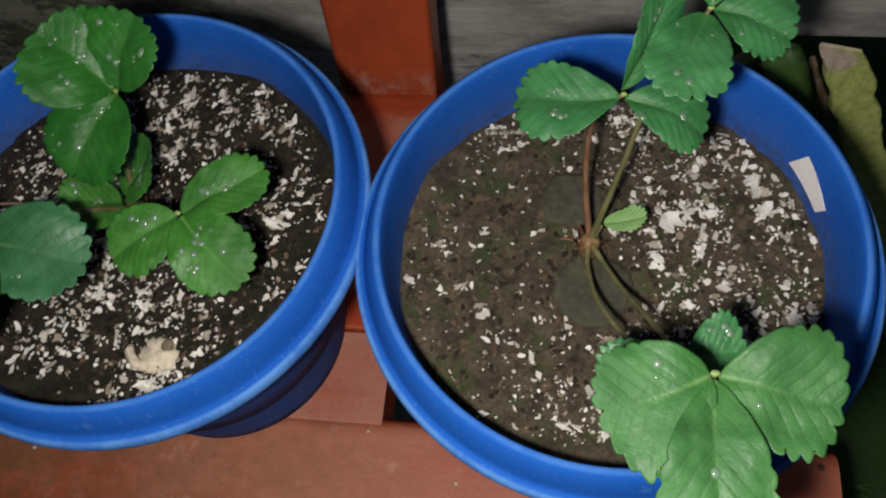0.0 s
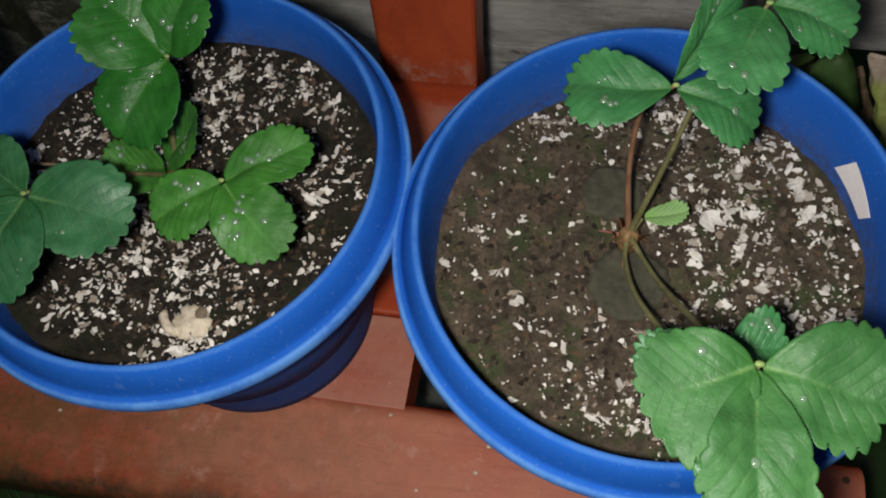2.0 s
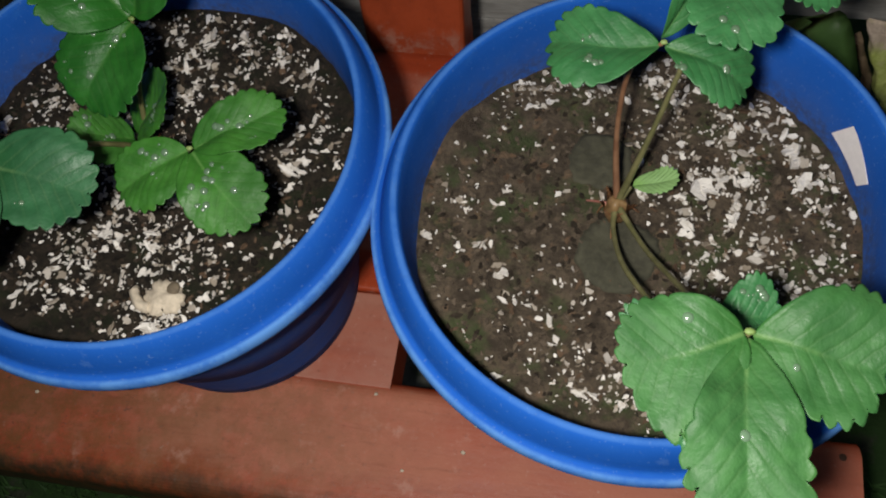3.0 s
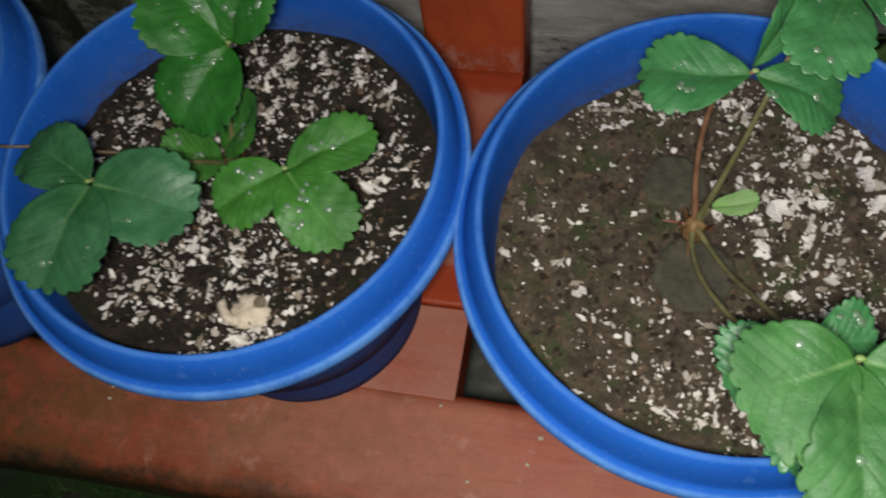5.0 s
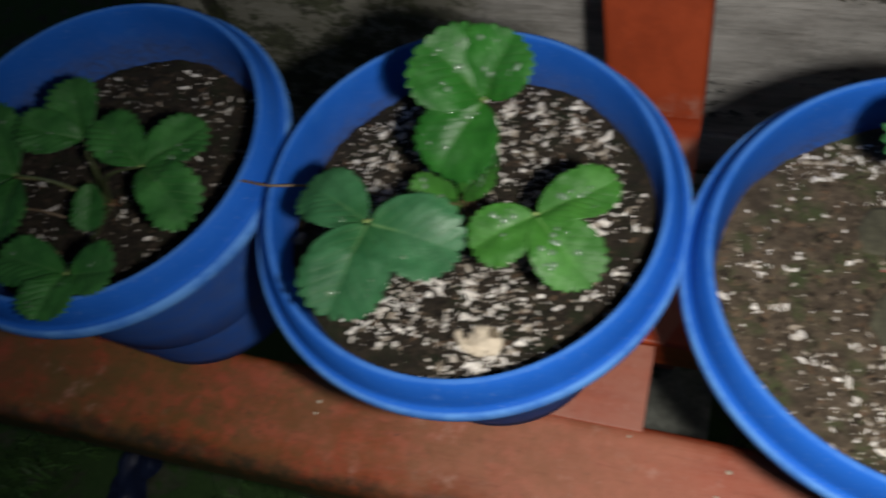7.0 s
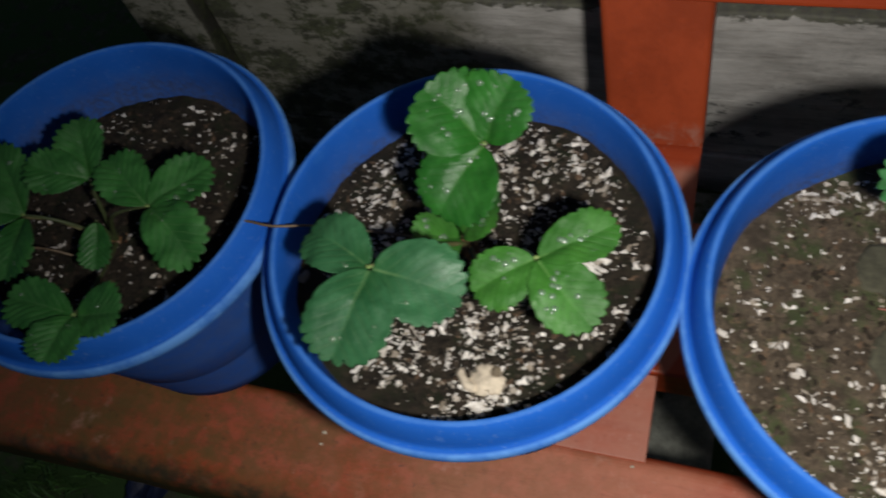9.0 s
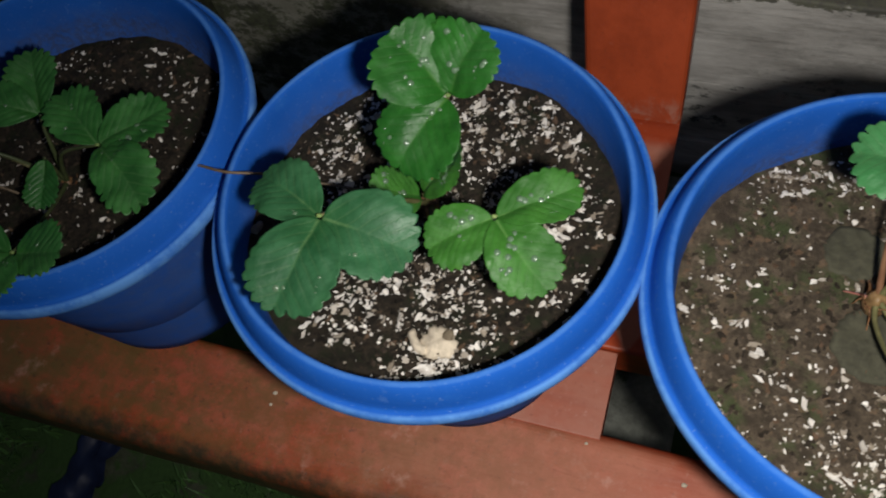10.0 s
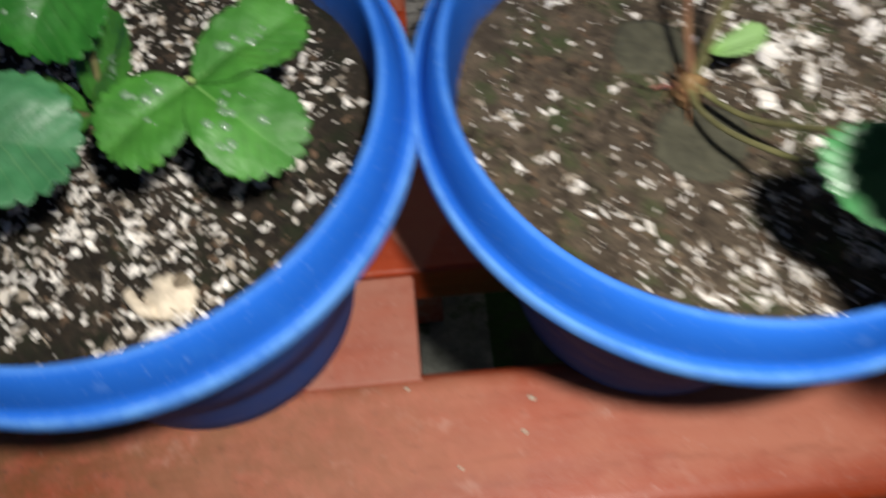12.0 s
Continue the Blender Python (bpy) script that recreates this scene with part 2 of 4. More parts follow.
def board_mat():
    k = Mat("weathered_board", 0.85, 0.3)
    g = k.noise(11, 7, 0.72, (0.55, 1, 2.0))
    c = k.mix(k.ramp(g, 0.30, 0.66), (0.36, 0.345, 0.32), (0.76, 0.74, 0.70))
    fine = k.noise(55, 5, 0.7, (0.2, 1, 4))
    c = k.mix(k.math("MULTIPLY", k.ramp(fine, 0.52, 0.75), 0.4), c, (0.10, 0.085, 0.065))
    check = k.ramp(k.math("ABSOLUTE", k.math("SUBTRACT", k.noise(14, 3, 0.5, (0.22, 1, 4), "Object", 0.6), 0.5)), 0.012, 0.0)
    c = k.mix(k.math("MULTIPLY", check, 0.15), c, (0.05, 0.043, 0.034))
    # black mould flecks and green algae
    flecks = k.math("MULTIPLY", k.ramp(k.noise(42, 6, 0.78, (0.8, 1, 1.5)), 0.54, 0.60), k.ramp(k.noise(6, 3, 0.5), 0.40, 0.60))
    low = k.ramp(k.math("ADD", k.axis(2), k.math("MULTIPLY", k.noise(9, 4), 0.16)), 0.46, 0.34, 0.35, 1.0)
    low = k.math("MULTIPLY", low, k.ramp(k.math("ADD", k.axis(2), k.math("MULTIPLY", k.noise(14, 4), 0.10)), 0.300, 0.235, 0.20, 1.0))
    c = k.mix(k.math("MULTIPLY", k.math("MULTIPLY", flecks, low), 0.9), c, (0.034, 0.044, 0.042))
    # rotten upper edge of the widest board
    rot = k.math("ADD", k.axis(2), k.math("MULTIPLY", k.math("SUBTRACT", k.noise(70, 5, 0.75, (0.5, 1, 1)), 0.5), 0.045))
    rot = k.math("MULTIPLY", k.ramp(rot, 0.338, 0.343), k.ramp(k.axis(2), 0.352, 0.350))
    c = k.mix(k.math("MULTIPLY", rot, 0.85), c, k.mix(k.ramp(k.noise(90, 4), 0.4, 0.6), (0.030, 0.034, 0.022), (0.075, 0.085, 0.040)))
    left = k.ramp(k.math("ADD", k.axis(0), k.math("MULTIPLY", k.noise(6, 4), 0.4)), -0.10, -0.32)
    c = k.mix(k.math("MULTIPLY", left, 0.65), c, (0.125, 0.130, 0.070))
    # black strip painting in the dark of the gap beside the upright
    joint = k.math("ADD", k.axis(0), k.math("MULTIPLY", k.math("SUBTRACT", k.noise(24, 4, 0.7), 0.5), 0.014))
    joint = k.ramp(k.math("ABSOLUTE", k.math("ADD", joint, 0.772)), 0.012, 0.007)
    c = k.mix(k.math("MULTIPLY", joint, 0.92), c, (0.010, 0.011, 0.008))
    moss = k.math("MULTIPLY", left, k.ramp(k.noise(20, 6, 0.78, (1, 1, 1.4)), 0.44, 0.56))
    c = k.mix(k.math("MULTIPLY", moss, 0.9), c, k.mix(k.ramp(k.noise(60, 4), 0.4, 0.6), (0.020, 0.028, 0.013), (0.060, 0.078, 0.030)))
    c = k.mix(k.math("MULTIPLY", k.any_random(), 0.2), c, (0.22, 0.20, 0.16))
    k.base(c)
    k.bump(k.math("ADD", g, k.math("MULTIPLY", fine, 0.5)), 0.002, 0.8)
    return k.m


def mossy_mat(name, bare, moss, amount):
    k = Mat(name, 0.9, 0.25)
    c = k.mix(k.ramp(k.noise(28, 6, 0.7), 0.35, 0.7), tuple(v * 0.5 for v in bare), bare)
    m = k.ramp(k.noise(15, 6, 0.7), 0.62 - amount * 0.4, 0.74 - amount * 0.4)
    c = k.mix(m, c, k.mix(k.noise(140, 3), tuple(v * 0.5 for v in moss), moss))
    k.base(c)
    k.bump(k.noise(120, 6, 0.75), 0.004, 0.9)
    return k.m


def board_moss_mat():
    """Split tan timber, moss grown over all but its broken end."""
    k = Mat("mossy_timber", 0.9, 0.25)
    grain = k.noise(40, 6, 0.7, (1.2, 1, 0.5))
    c = k.mix(k.ramp(grain, 0.35, 0.7), (0.42, 0.33, 0.25), (0.74, 0.62, 0.50))
    line = k.math("ADD", k.axis(2), k.math("MULTIPLY", k.noise(30, 5, 0.6), 0.09))
    line = k.math("SUBTRACT", line, k.math("MULTIPLY", k.axis(0), 0.35))
    m = k.math("MULTIPLY", k.ramp(line, 0.432, 0.412), k.ramp(k.noise(60, 5, 0.7), 0.25, 0.45, 0.35, 1.0))
    c = k.mix(m, c, k.mix(k.ramp(k.noise(110, 4, 0.7), 0.3, 0.7), (0.32, 0.38, 0.085), (0.52, 0.58, 0.19)))
    k.base(c)
    k.bump(k.noise(150, 6, 0.75), 0.003, 0.8)
    return k.m


def plain_mat(name, c, rough=0.6, vary=0.4, scale=80):
    k = Mat(name, rough, 0.4)
    k.base(k.mix(k.math("MULTIPLY", k.ramp(k.noise(scale, 5, 0.7), 0.35, 0.7), vary), c, tuple(v * 0.4 for v in c)))
    k.bump(k.noise(scale * 4, 4), 0.0006, 0.5)
    return k.m


def water_mat():
    k = Mat("water", 0.20, 1.0)
    k.base((0.10, 0.17, 0.10))
    k.b.inputs["IOR"].default_value = 1.33
    k.b.inputs["Alpha"].default_value = 0.9
    k.b.inputs["Coat Weight"].default_value = 1.0
    k.b.inputs["Coat Roughness"].default_value = 0.18
    return k.m


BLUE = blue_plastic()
SOIL_DARK = soil_mat("potting_soil_dark", (0.011, 0.009, 0.006), (0.035, 0.027, 0.018))
SOIL_BROWN = soil_mat("potting_soil_brown", (0.042, 0.032, 0.022), (0.115, 0.088, 0.060), 0.45)
CRUMB_DARK = crumb_mat("crumbs_dark", (0.008, 0.006, 0.004), (0.050, 0.037, 0.026))
CRUMB_BROWN = crumb_mat("crumbs_brown", (0.024, 0.018, 0.012), (0.125, 0.096, 0.068))
PERLITE = perlite_mat()
LEAF = leaf_mat("leaf_green", (0.019, 0.092, 0.011), (0.038, 0.150, 0.019), (0.16, 0.30, 0.09), 0.50)
LEAF_COOL = leaf_mat("leaf_cool_green", (0.021, 0.106, 0.032), (0.041, 0.168, 0.054), (0.17, 0.30, 0.11), 0.43, 0.14, 0.42)
LEAF_BLUE = leaf_mat("leaf_dull_green", (0.013, 0.070, 0.025), (0.026, 0.110, 0.042), (0.14, 0.25, 0.09), 0.53, 0.20)
LEAF_LIGHT = leaf_mat("leaf_light_green", (0.019, 0.078, 0.019), (0.039, 0.124, 0.033), (0.16, 0.27, 0.09), 0.52, 0.10, 0.27)
LEAF_PALE = leaf_mat("leaf_pale_green", (0.17, 0.30, 0.105), (0.19, 0.33, 0.12), (0.30, 0.42, 0.18), 0.5, 0.05, 0.30, 0.12)
LEAF_DARK = leaf_mat("leaf_dark_green", (0.010, 0.072, 0.009), (0.020, 0.118, 0.015), (0.10, 0.20, 0.05), 0.44)
LEAF_OLD = leaf_mat("leaf_folded_green", (0.015, 0.080, 0.016), (0.031, 0.134, 0.028), (0.12, 0.23, 0.09), 0.48, 0.30)
STEM_RED = stem_mat("stem_red_brown", (0.12, 0.055, 0.028), (0.20, 0.105, 0.055))
STEM_GREEN = stem_mat("stem_green", (0.085, 0.085, 0.032), (0.15, 0.14, 0.060))
STEM_DEEP = stem_mat("stem_dark_green", (0.035, 0.050, 0.018), (0.060, 0.075, 0.028))
JOINT = stem_mat("joint_pale_green", (0.12, 0.19, 0.05), (0.20, 0.27, 0.09))
CROWN = stem_mat("crown_brown", (0.12, 0.060, 0.026), (0.22, 0.14, 0.06))
SCALE = stem_mat("dry_scale", (0.20, 0.085, 0.035), (0.36, 0.20, 0.10))
PINK = stem_mat("pink_root", (0.24, 0.085, 0.065), (0.36, 0.16, 0.12))
TWIG = stem_mat("dry_twig", (0.075, 0.052, 0.030), (0.16, 0.115, 0.070))
PAINT_FLAT = paint_mat("red_paint_dusty", 0.95, algae=True)
PAINT_SEAT = paint_mat("red_paint_seat", 0.9, seam=True)
PAINT_CROSS = paint_mat("red_paint_cross", 0.95)
PAINT_REAR = paint_mat("red_paint_rear", 0.95, clean_from=0.276)
PAINT_POST = paint_mat("red_paint_upright", 0.10, grain_way=(3, 3, 0.25))
PAINT_RAIL = paint_mat("red_paint_rail", 0.10)
BOARD = board_mat()
GROUND = mossy_mat("mossy_concrete", (0.085, 0.098, 0.062), (0.050, 0.110, 0.030), 0.58)
SLAB = mossy_mat("damp_concrete", (0.26, 0.27, 0.23), (0.060, 0.105, 0.035), 0.18)
MOSSY = board_moss_mat()
STONE = plain_mat("grey_stone", (0.30, 0.28, 0.24), 0.85, 0.6, 60)
PEBBLE = plain_mat("grey_pebble", (0.20, 0.19, 0.17), 0.85, 0.6, 200)
SHELL = plain_mat("cream_shell", (0.59, 0.51, 0.39), 0.85, 0.55, 200)
HOLLOW = plain_mat("grey_brown_crust", (0.17, 0.135, 0.09), 0.9, 0.5, 300)
CARD = plain_mat("white_label", (0.74, 0.70, 0.69), 0.6, 0.12, 200)
DEAD = plain_mat("wet_dead_leaf", (0.060, 0.058, 0.036), 0.85, 0.75, 130)
BLADE = plain_mat("strap_leaf_green", (0.090, 0.190, 0.050), 0.45, 0.5, 25)
GRASS = plain_mat("grass_blades", (0.065, 0.150, 0.038), 0.5, 0.6, 30)
BARK = plain_mat("bark_chips", (0.105, 0.064, 0.036), 0.85, 0.7, 150)
NAVY = plain_mat("dark_blue_plastic", (0.025, 0.040, 0.11), 0.45, 0.4, 40)
SCRAP = plain_mat("pale_blue_plastic", (0.22, 0.33, 0.46), 0.4, 0.3, 40)
NAIL = plain_mat("rusty_nail", (0.07, 0.035, 0.02), 0.6, 0.5, 300)
WATER = water_mat()


# ---------------------------------------------------------------- mesh helpers
def mesh_of(bm, name, material, smooth=False):
    bm.normal_update()
    me = bpy.data.meshes.new(name)
    bm.to_mesh(me)
    bm.free()
    me.materials.append(material)
    if smooth:
        me.polygons.foreach_set("use_smooth", [True] * len(me.polygons))
    return me


def part(name, bm, material, parent=None, label="", smooth=False):
    ob = new(name, mesh_of(bm, name, material, smooth))
    ob.parent = parent
    return tagged(ob, label) if label else ob


def empty(name, at=(0, 0, 0), turn=0.0):
    e = new(name)
    e.empty_display_size = 0.05
    e.matrix_world = pose(*at, 0, 0, turn)
    return e


def raw(verts, faces):
    bm = bmesh.new()
    vs = [bm.verts.new(v) for v in verts]
    for f in faces:
        bm.faces.new([vs[i] for i in f])
    return bm


def stuff_mesh(name, verts, faces, material, parent=None, smooth=False):
    me = bpy.data.meshes.new(name)
    me.from_pydata(verts, [], faces)
    me.materials.append(material)
    if smooth:
        me.polygons.foreach_set("use_smooth", [True] * len(me.polygons))
    ob = new(name, me)
    ob.parent = parent
    return tagged(ob, kind="stuff")


def plank(x0, x1, y0, y1, z0, z1, r=0.004, cuts=24, wob=0.0015, seed=0.0, seg=4):
    """A timber plank with eased, slightly uneven edges, long in x."""
    ring = []
    for cx, cy, a0 in ((y1 - r, z1 - r, 0), (y0 + r, z1 - r, 90), (y0 + r, z0 + r, 180), (y1 - r, z0 + r, 270)):
        for i in range(seg):
            a = radians(a0 + 90 / (seg - 1) * i)
            ring.append((cx + r * math.cos(a), cy + r * math.sin(a)))
    n = len(ring)
    verts, faces = [], []
    for i in range(cuts + 1):
        x = x0 + (x1 - x0) * i / cuts
        for j, (y, z) in enumerate(ring):
            q = noise.noise_vector((x * 9 + seed, y * 14, z * 14)) * wob
            verts.append((x, y + q.y, z + q.z * 0.5))
    for i in range(cuts):
        for j in range(n):
            a, b = i * n + j, i * n + (j + 1) % n
            faces.append((a, a + n, b + n, b))
    faces.append(tuple(range(n)))
    faces.append(tuple(range(cuts * n + n - 1, cuts * n - 1, -1)))
    bm = raw(verts, faces)
    bmesh.ops.recalc_face_normals(bm, faces=bm.faces)
    return bm


def upright(x0, x1, y0, y1, z0, z1, r=0.004, cuts=16, seed=0.0):
    bm = plank(z0, z1, x0, x1, y0, y1, r, cuts, 0.001, seed)
    for v in bm.verts:
        v.co = Vector((v.co.y, v.co.z, v.co.x))
    bmesh.ops.recalc_face_normals(bm, faces=bm.faces)
    return bm


def spin(profile, seg=112):
    """A turned body from (radius, height) pairs."""
    verts, faces, n = [], [], len(profile)
    for i in range(seg):
        a = 2 * math.pi * i / seg
        for r, z in profile:
            verts.append((r * math.cos(a), r * math.sin(a), z))
    for i in range(seg):
        k = (i + 1) % seg
        for j in range(n - 1):
            faces.append((i * n + j, k * n + j, k * n + j + 1, i * n + j + 1))
    return verts, faces


def tube(points, radii, seg=8):
    """A tapered round stem along points."""
    pts = [Vector(p) for p in points]
    # smooth the line
    fine, rad = [], []
    for i in range(len(pts) - 1):
        p0, p1 = pts[max(i - 1, 0)], pts[i]
        p2, p3 = pts[i + 1], pts[min(i + 2, len(pts) - 1)]
        for s in range(6):
            t = s / 6
            fine.append(0.5 * ((2 * p1) + (p2 - p0) * t + (2 * p0 - 5 * p1 + 4 * p2 - p3) * t * t + (3 * p1 - p0 - 3 * p2 + p3) * t ** 3))
            rad.append(radii[i] * (1 - t) + radii[i + 1] * t)
    fine.append(pts[-1]), rad.append(radii[-1])
    verts, faces = [], []
    for i, p in enumerate(fine):
        d = (fine[min(i + 1, len(fine) - 1)] - fine[max(i - 1, 0)]).normalized()
        a = d.cross(Vector((0.3, 0.2, 1))).normalized()
        b = d.cross(a)
        for j in range(seg):
            w = 2 * math.pi * j / seg
            verts.append(p + (a * math.cos(w) + b * math.sin(w)) * rad[i])
    for i in range(len(fine) - 1):
        for j in range(seg):
            k = (j + 1) % seg
            faces.append((i * seg + j, i * seg + k, (i + 1) * seg + k, (i + 1) * seg + j))
    faces.append(tuple(range(seg))[::-1])
    faces.append(tuple(range((len(fine) - 1) * seg, len(fine) * seg)))
    bm = raw(verts, faces)
    bmesh.ops.recalc_face_normals(bm, faces=bm.faces)
    return bm


# ---------------------------------------------------------------- ground and wall
def ground():
    verts, faces = [], []
    xs = [-60, -12, -4] + [-2 + 0.08 * i for i in range(51)] + [4, 12, 60]
    n = len(xs)
    for y in xs:
        for x in xs:
            near = abs(x) < 3 and abs(y) < 3
            fall = 1.50 * min(1, max(0, (y - 0.84) / 0.5)) if abs(x) < 13 else 1.50 * (y > 1)
            verts.append((x, y, -0.012 - fall + (0.018 * noise.noise((x * 3, y * 3, 0)) + 0.006 * noise.noise((x * 17, y * 17, 2)) if near else 0)))
    for i in range(n - 1):
        for j in range(n - 1):
            faces.append((i * n + j, i * n + j + 1, (i + 1) * n + j + 1, (i + 1) * n + j))
    ob = part("ground", raw(verts, faces), GROUND, smooth=True)
    tagged(ob, "damp mossy concrete yard floor in the dark", "ground", kind="structure")


ground()


def wall():
    """Weathered horizontal boards behind the bench, an upright closing them."""
    core = part("wall_north", plank(-0.765, 1.6, 0.750, 0.80, 0.240, 1.3, 0.003, 8), BOARD)
    tagged(core, "weathered grey board wall with mould behind bench", "wall", kind="structure")
    part("backing", plank(-0.765, 0.150, 0.750, 0.80, -0.02, 0.239, 0.003, 8), BOARD, core)
    part("board", plank(0.152, 1.6, 0.728, 0.7495, 0.231, 0.3475, 0.003, 40, 0.0035, 2.0), BOARD, core)
    z, i = -0.055, 0
    for h in (0.130, 0.119, 0.155, 0.145, 0.145, 0.145, 0.145, 0.145, 0.145):
        part("board", plank(-0.765, 0.150 if i < 3 else 1.6, 0.727 + 0.004 * (i % 2), 0.7495, z + 0.0015, z + h - 0.0015, 0.003, 60, 0.0035, i * 3.7), BOARD, core)
        z += h + (0.011 if i == 2 else 0)
        i += 1
    p = part("wall_post", upright(-0.886, -0.7765, 0.714, 0.80, -0.02, 1.3, 0.006, 20, 4.0), BOARD)
    tagged(p, "greenish weathered timber upright at wall's end", "wall post", kind="structure")


wall()


# ---------------------------------------------------------------- bench
def bench():
    b = empty("bench", (-0.133, 0.220, 0.0))
    tagged(b, "red-painted dusty timber bench against a board wall", "bench")
    T = 0.40
    front = part("front_plank", plank(-1.25, 0.324, -0.0985, 0.0028, T - 0.062, T, 0.0150, 70, 0.0016, 1.0, 10), PAINT_FLAT, b, "dusty red plank, algae-stained at one end")
    part("cross_piece", plank(-0.092, 0.001, -0.0040, 0.0688, T - 0.046, T - 0.0014, 0.002, 10, 0.0006, 2.0), PAINT_CROSS, b)
    part("seat_plank", plank(-1.25, 0.324, 0.0700, 0.168, T - 0.046, T, 0.003, 60, 0.0008, 3.0), PAINT_SEAT, b, "red plank with wiped dust")
    part("rear_cross_piece", plank(-0.0735, 0.0125, 0.1692, 0.3400, T - 0.046, T - 0.0008, 0.003, 10, 0.0006, 4.0), PAINT_REAR, b)
    part("rear_leg", upright(-0.077, 0.0225, 0.188, 0.240, 0.022, T - 0.047, 0.004, 12, 5.0), PAINT_POST, b, "dirty dark red leg on a slab")
    # the back is reclined; its upright widens a little towards the top
    for name, bm, label in (("back_post", upright(-0.0735, 0.0130, 0.2930, 0.343, T + 0.0005, 1.05, 0.006, 30, 6.0), "brick-red reclined upright"),
                            ("back_rail", plank(-0.0730, 0.75, 0.2905, 0.3200, 0.531, 0.618, 0.005, 30, 0.001, 7.0), "brick-red rail")):
        for v in bm.verts:
            h = v.co.z - T
            v.co.y += 0.40 * h
            v.co.x -= (0.105 if v.co.x < -0.03 else 0.034) * h
        part(name, bm, PAINT_POST if name == "back_post" else PAINT_RAIL, b, label)
    for x in (-1.15, 0.24):
        part("leg", upright(x - 0.03, x + 0.03, -0.02, 0.04, 0.0, T - 0.063, 0.004, 10, x), PAINT_POST, b)
        part("leg", upright(x - 0.03, x + 0.03, 0.11, 0.165, 0.0, T - 0.047, 0.004, 10, x + 2), PAINT_POST, b)
    nail = bmesh.new()
    bmesh.ops.create_uvsphere(nail, u_segments=10, v_segments=6, radius=0.0028)
    for v in nail.verts:
        v.co = Vector((0.312 + v.co.x, -0.011 + v.co.y, T + v.co.z * 0.3))
    for x, y, r in ((0.067, -0.022, 0.0022), (-0.008, -0.009, 0.0015), (0.060, -0.042, 0.0018), (-0.262, -0.030, 0.0022), (-0.262, -0.040, 0.0016), (0.02, -0.06, 0.0014)):
        sp = bmesh.new()
        bmesh.ops.create_icosphere(sp, subdivisions=2, radius=1)
        for v in sp.verts:
            q = 1 + 0.4 * noise.noise(v.co * 2 + Vector((x * 90, y * 90, 0)))
            v.co = Vector((x + v.co.x * r * q, y + v.co.y * r * q * 0.8, T + 0.0004 + v.co.z * 0.0007))
        part("speck", sp, SHELL, front, "white dried speck", True)
    part("nail", nail, NAIL, front, "dark nail head", True)


bench()


# ---------------------------------------------------------------- pots, soil and grains
def pot(at, lip, label, foot=0.0):
    """A turned plastic pot: a tapered body, and a flared rim with a small outer lip."""
    k = lip / 0.1415
    body = [(0.0, 0.004), (0.076, 0.004), (0.0815, 0.0), (0.085, 0.002), (0.088, 0.018), (0.1160, 0.148), (0.1190, 0.162), (0.1221, 0.1786),
            (0.1217, 0.1788), (0.1210, 0.172), (0.1180, 0.160), (0.1154, 0.150), (0.1140, 0.146), (0.108, 0.110), (0.086, 0.010), (0.0, 0.008)]
    rim = [(0.1212, 0.1792), (0.130, 0.1830), (0.1385, 0.1868), (0.1408, 0.1895), (0.1415, 0.1930), (0.1411, 0.1972), (0.1396, 0.1990), (0.1376, 0.1989),
           (0.1362, 0.1994), (0.1353, 0.2015), (0.1344, 0.2050), (0.1330, 0.2095), (0.1313, 0.2135), (0.1295, 0.2166), (0.1278, 0.2183), (0.1262, 0.2190),
           (0.1247, 0.2184), (0.1237, 0.2150), (0.1230, 0.2060), (0.1222, 0.1950), (0.1213, 0.1840), (0.1204, 0.1720), (0.1172, 0.1600), (0.1148, 0.1500), (0.1150, 0.1498), (0.1176, 0.1600), (0.1207, 0.1720), (0.1215, 0.1785), (0.1212, 0.1792)]
    p = empty("flower_pot", at)
    for name, prof in (("body", body), ("rim", rim)):
        v, f = spin([(r * k + (foot * max(0, 1 - z / 0.16) if r > 0.05 else 0), z) for r, z in prof])
        bm = raw(v, f)
        bmesh.ops.remove_doubles(bm, verts=bm.verts, dist=1e-6)
        bmesh.ops.recalc_face_normals(bm, faces=bm.faces)
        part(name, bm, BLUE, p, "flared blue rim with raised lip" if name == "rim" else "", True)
    return tagged(p, label, "flower pot", "blue pots on the bench")


def soil_height(x, y, seed, lump):
    return lump * (0.0045 * noise.noise((x * 28 + seed, y * 28, 0)) + 0.0022 * noise.noise((x * 90, y * 90 + seed, 3)) + 0.0014 * noise.noise((x * 240, y * 240, seed)))


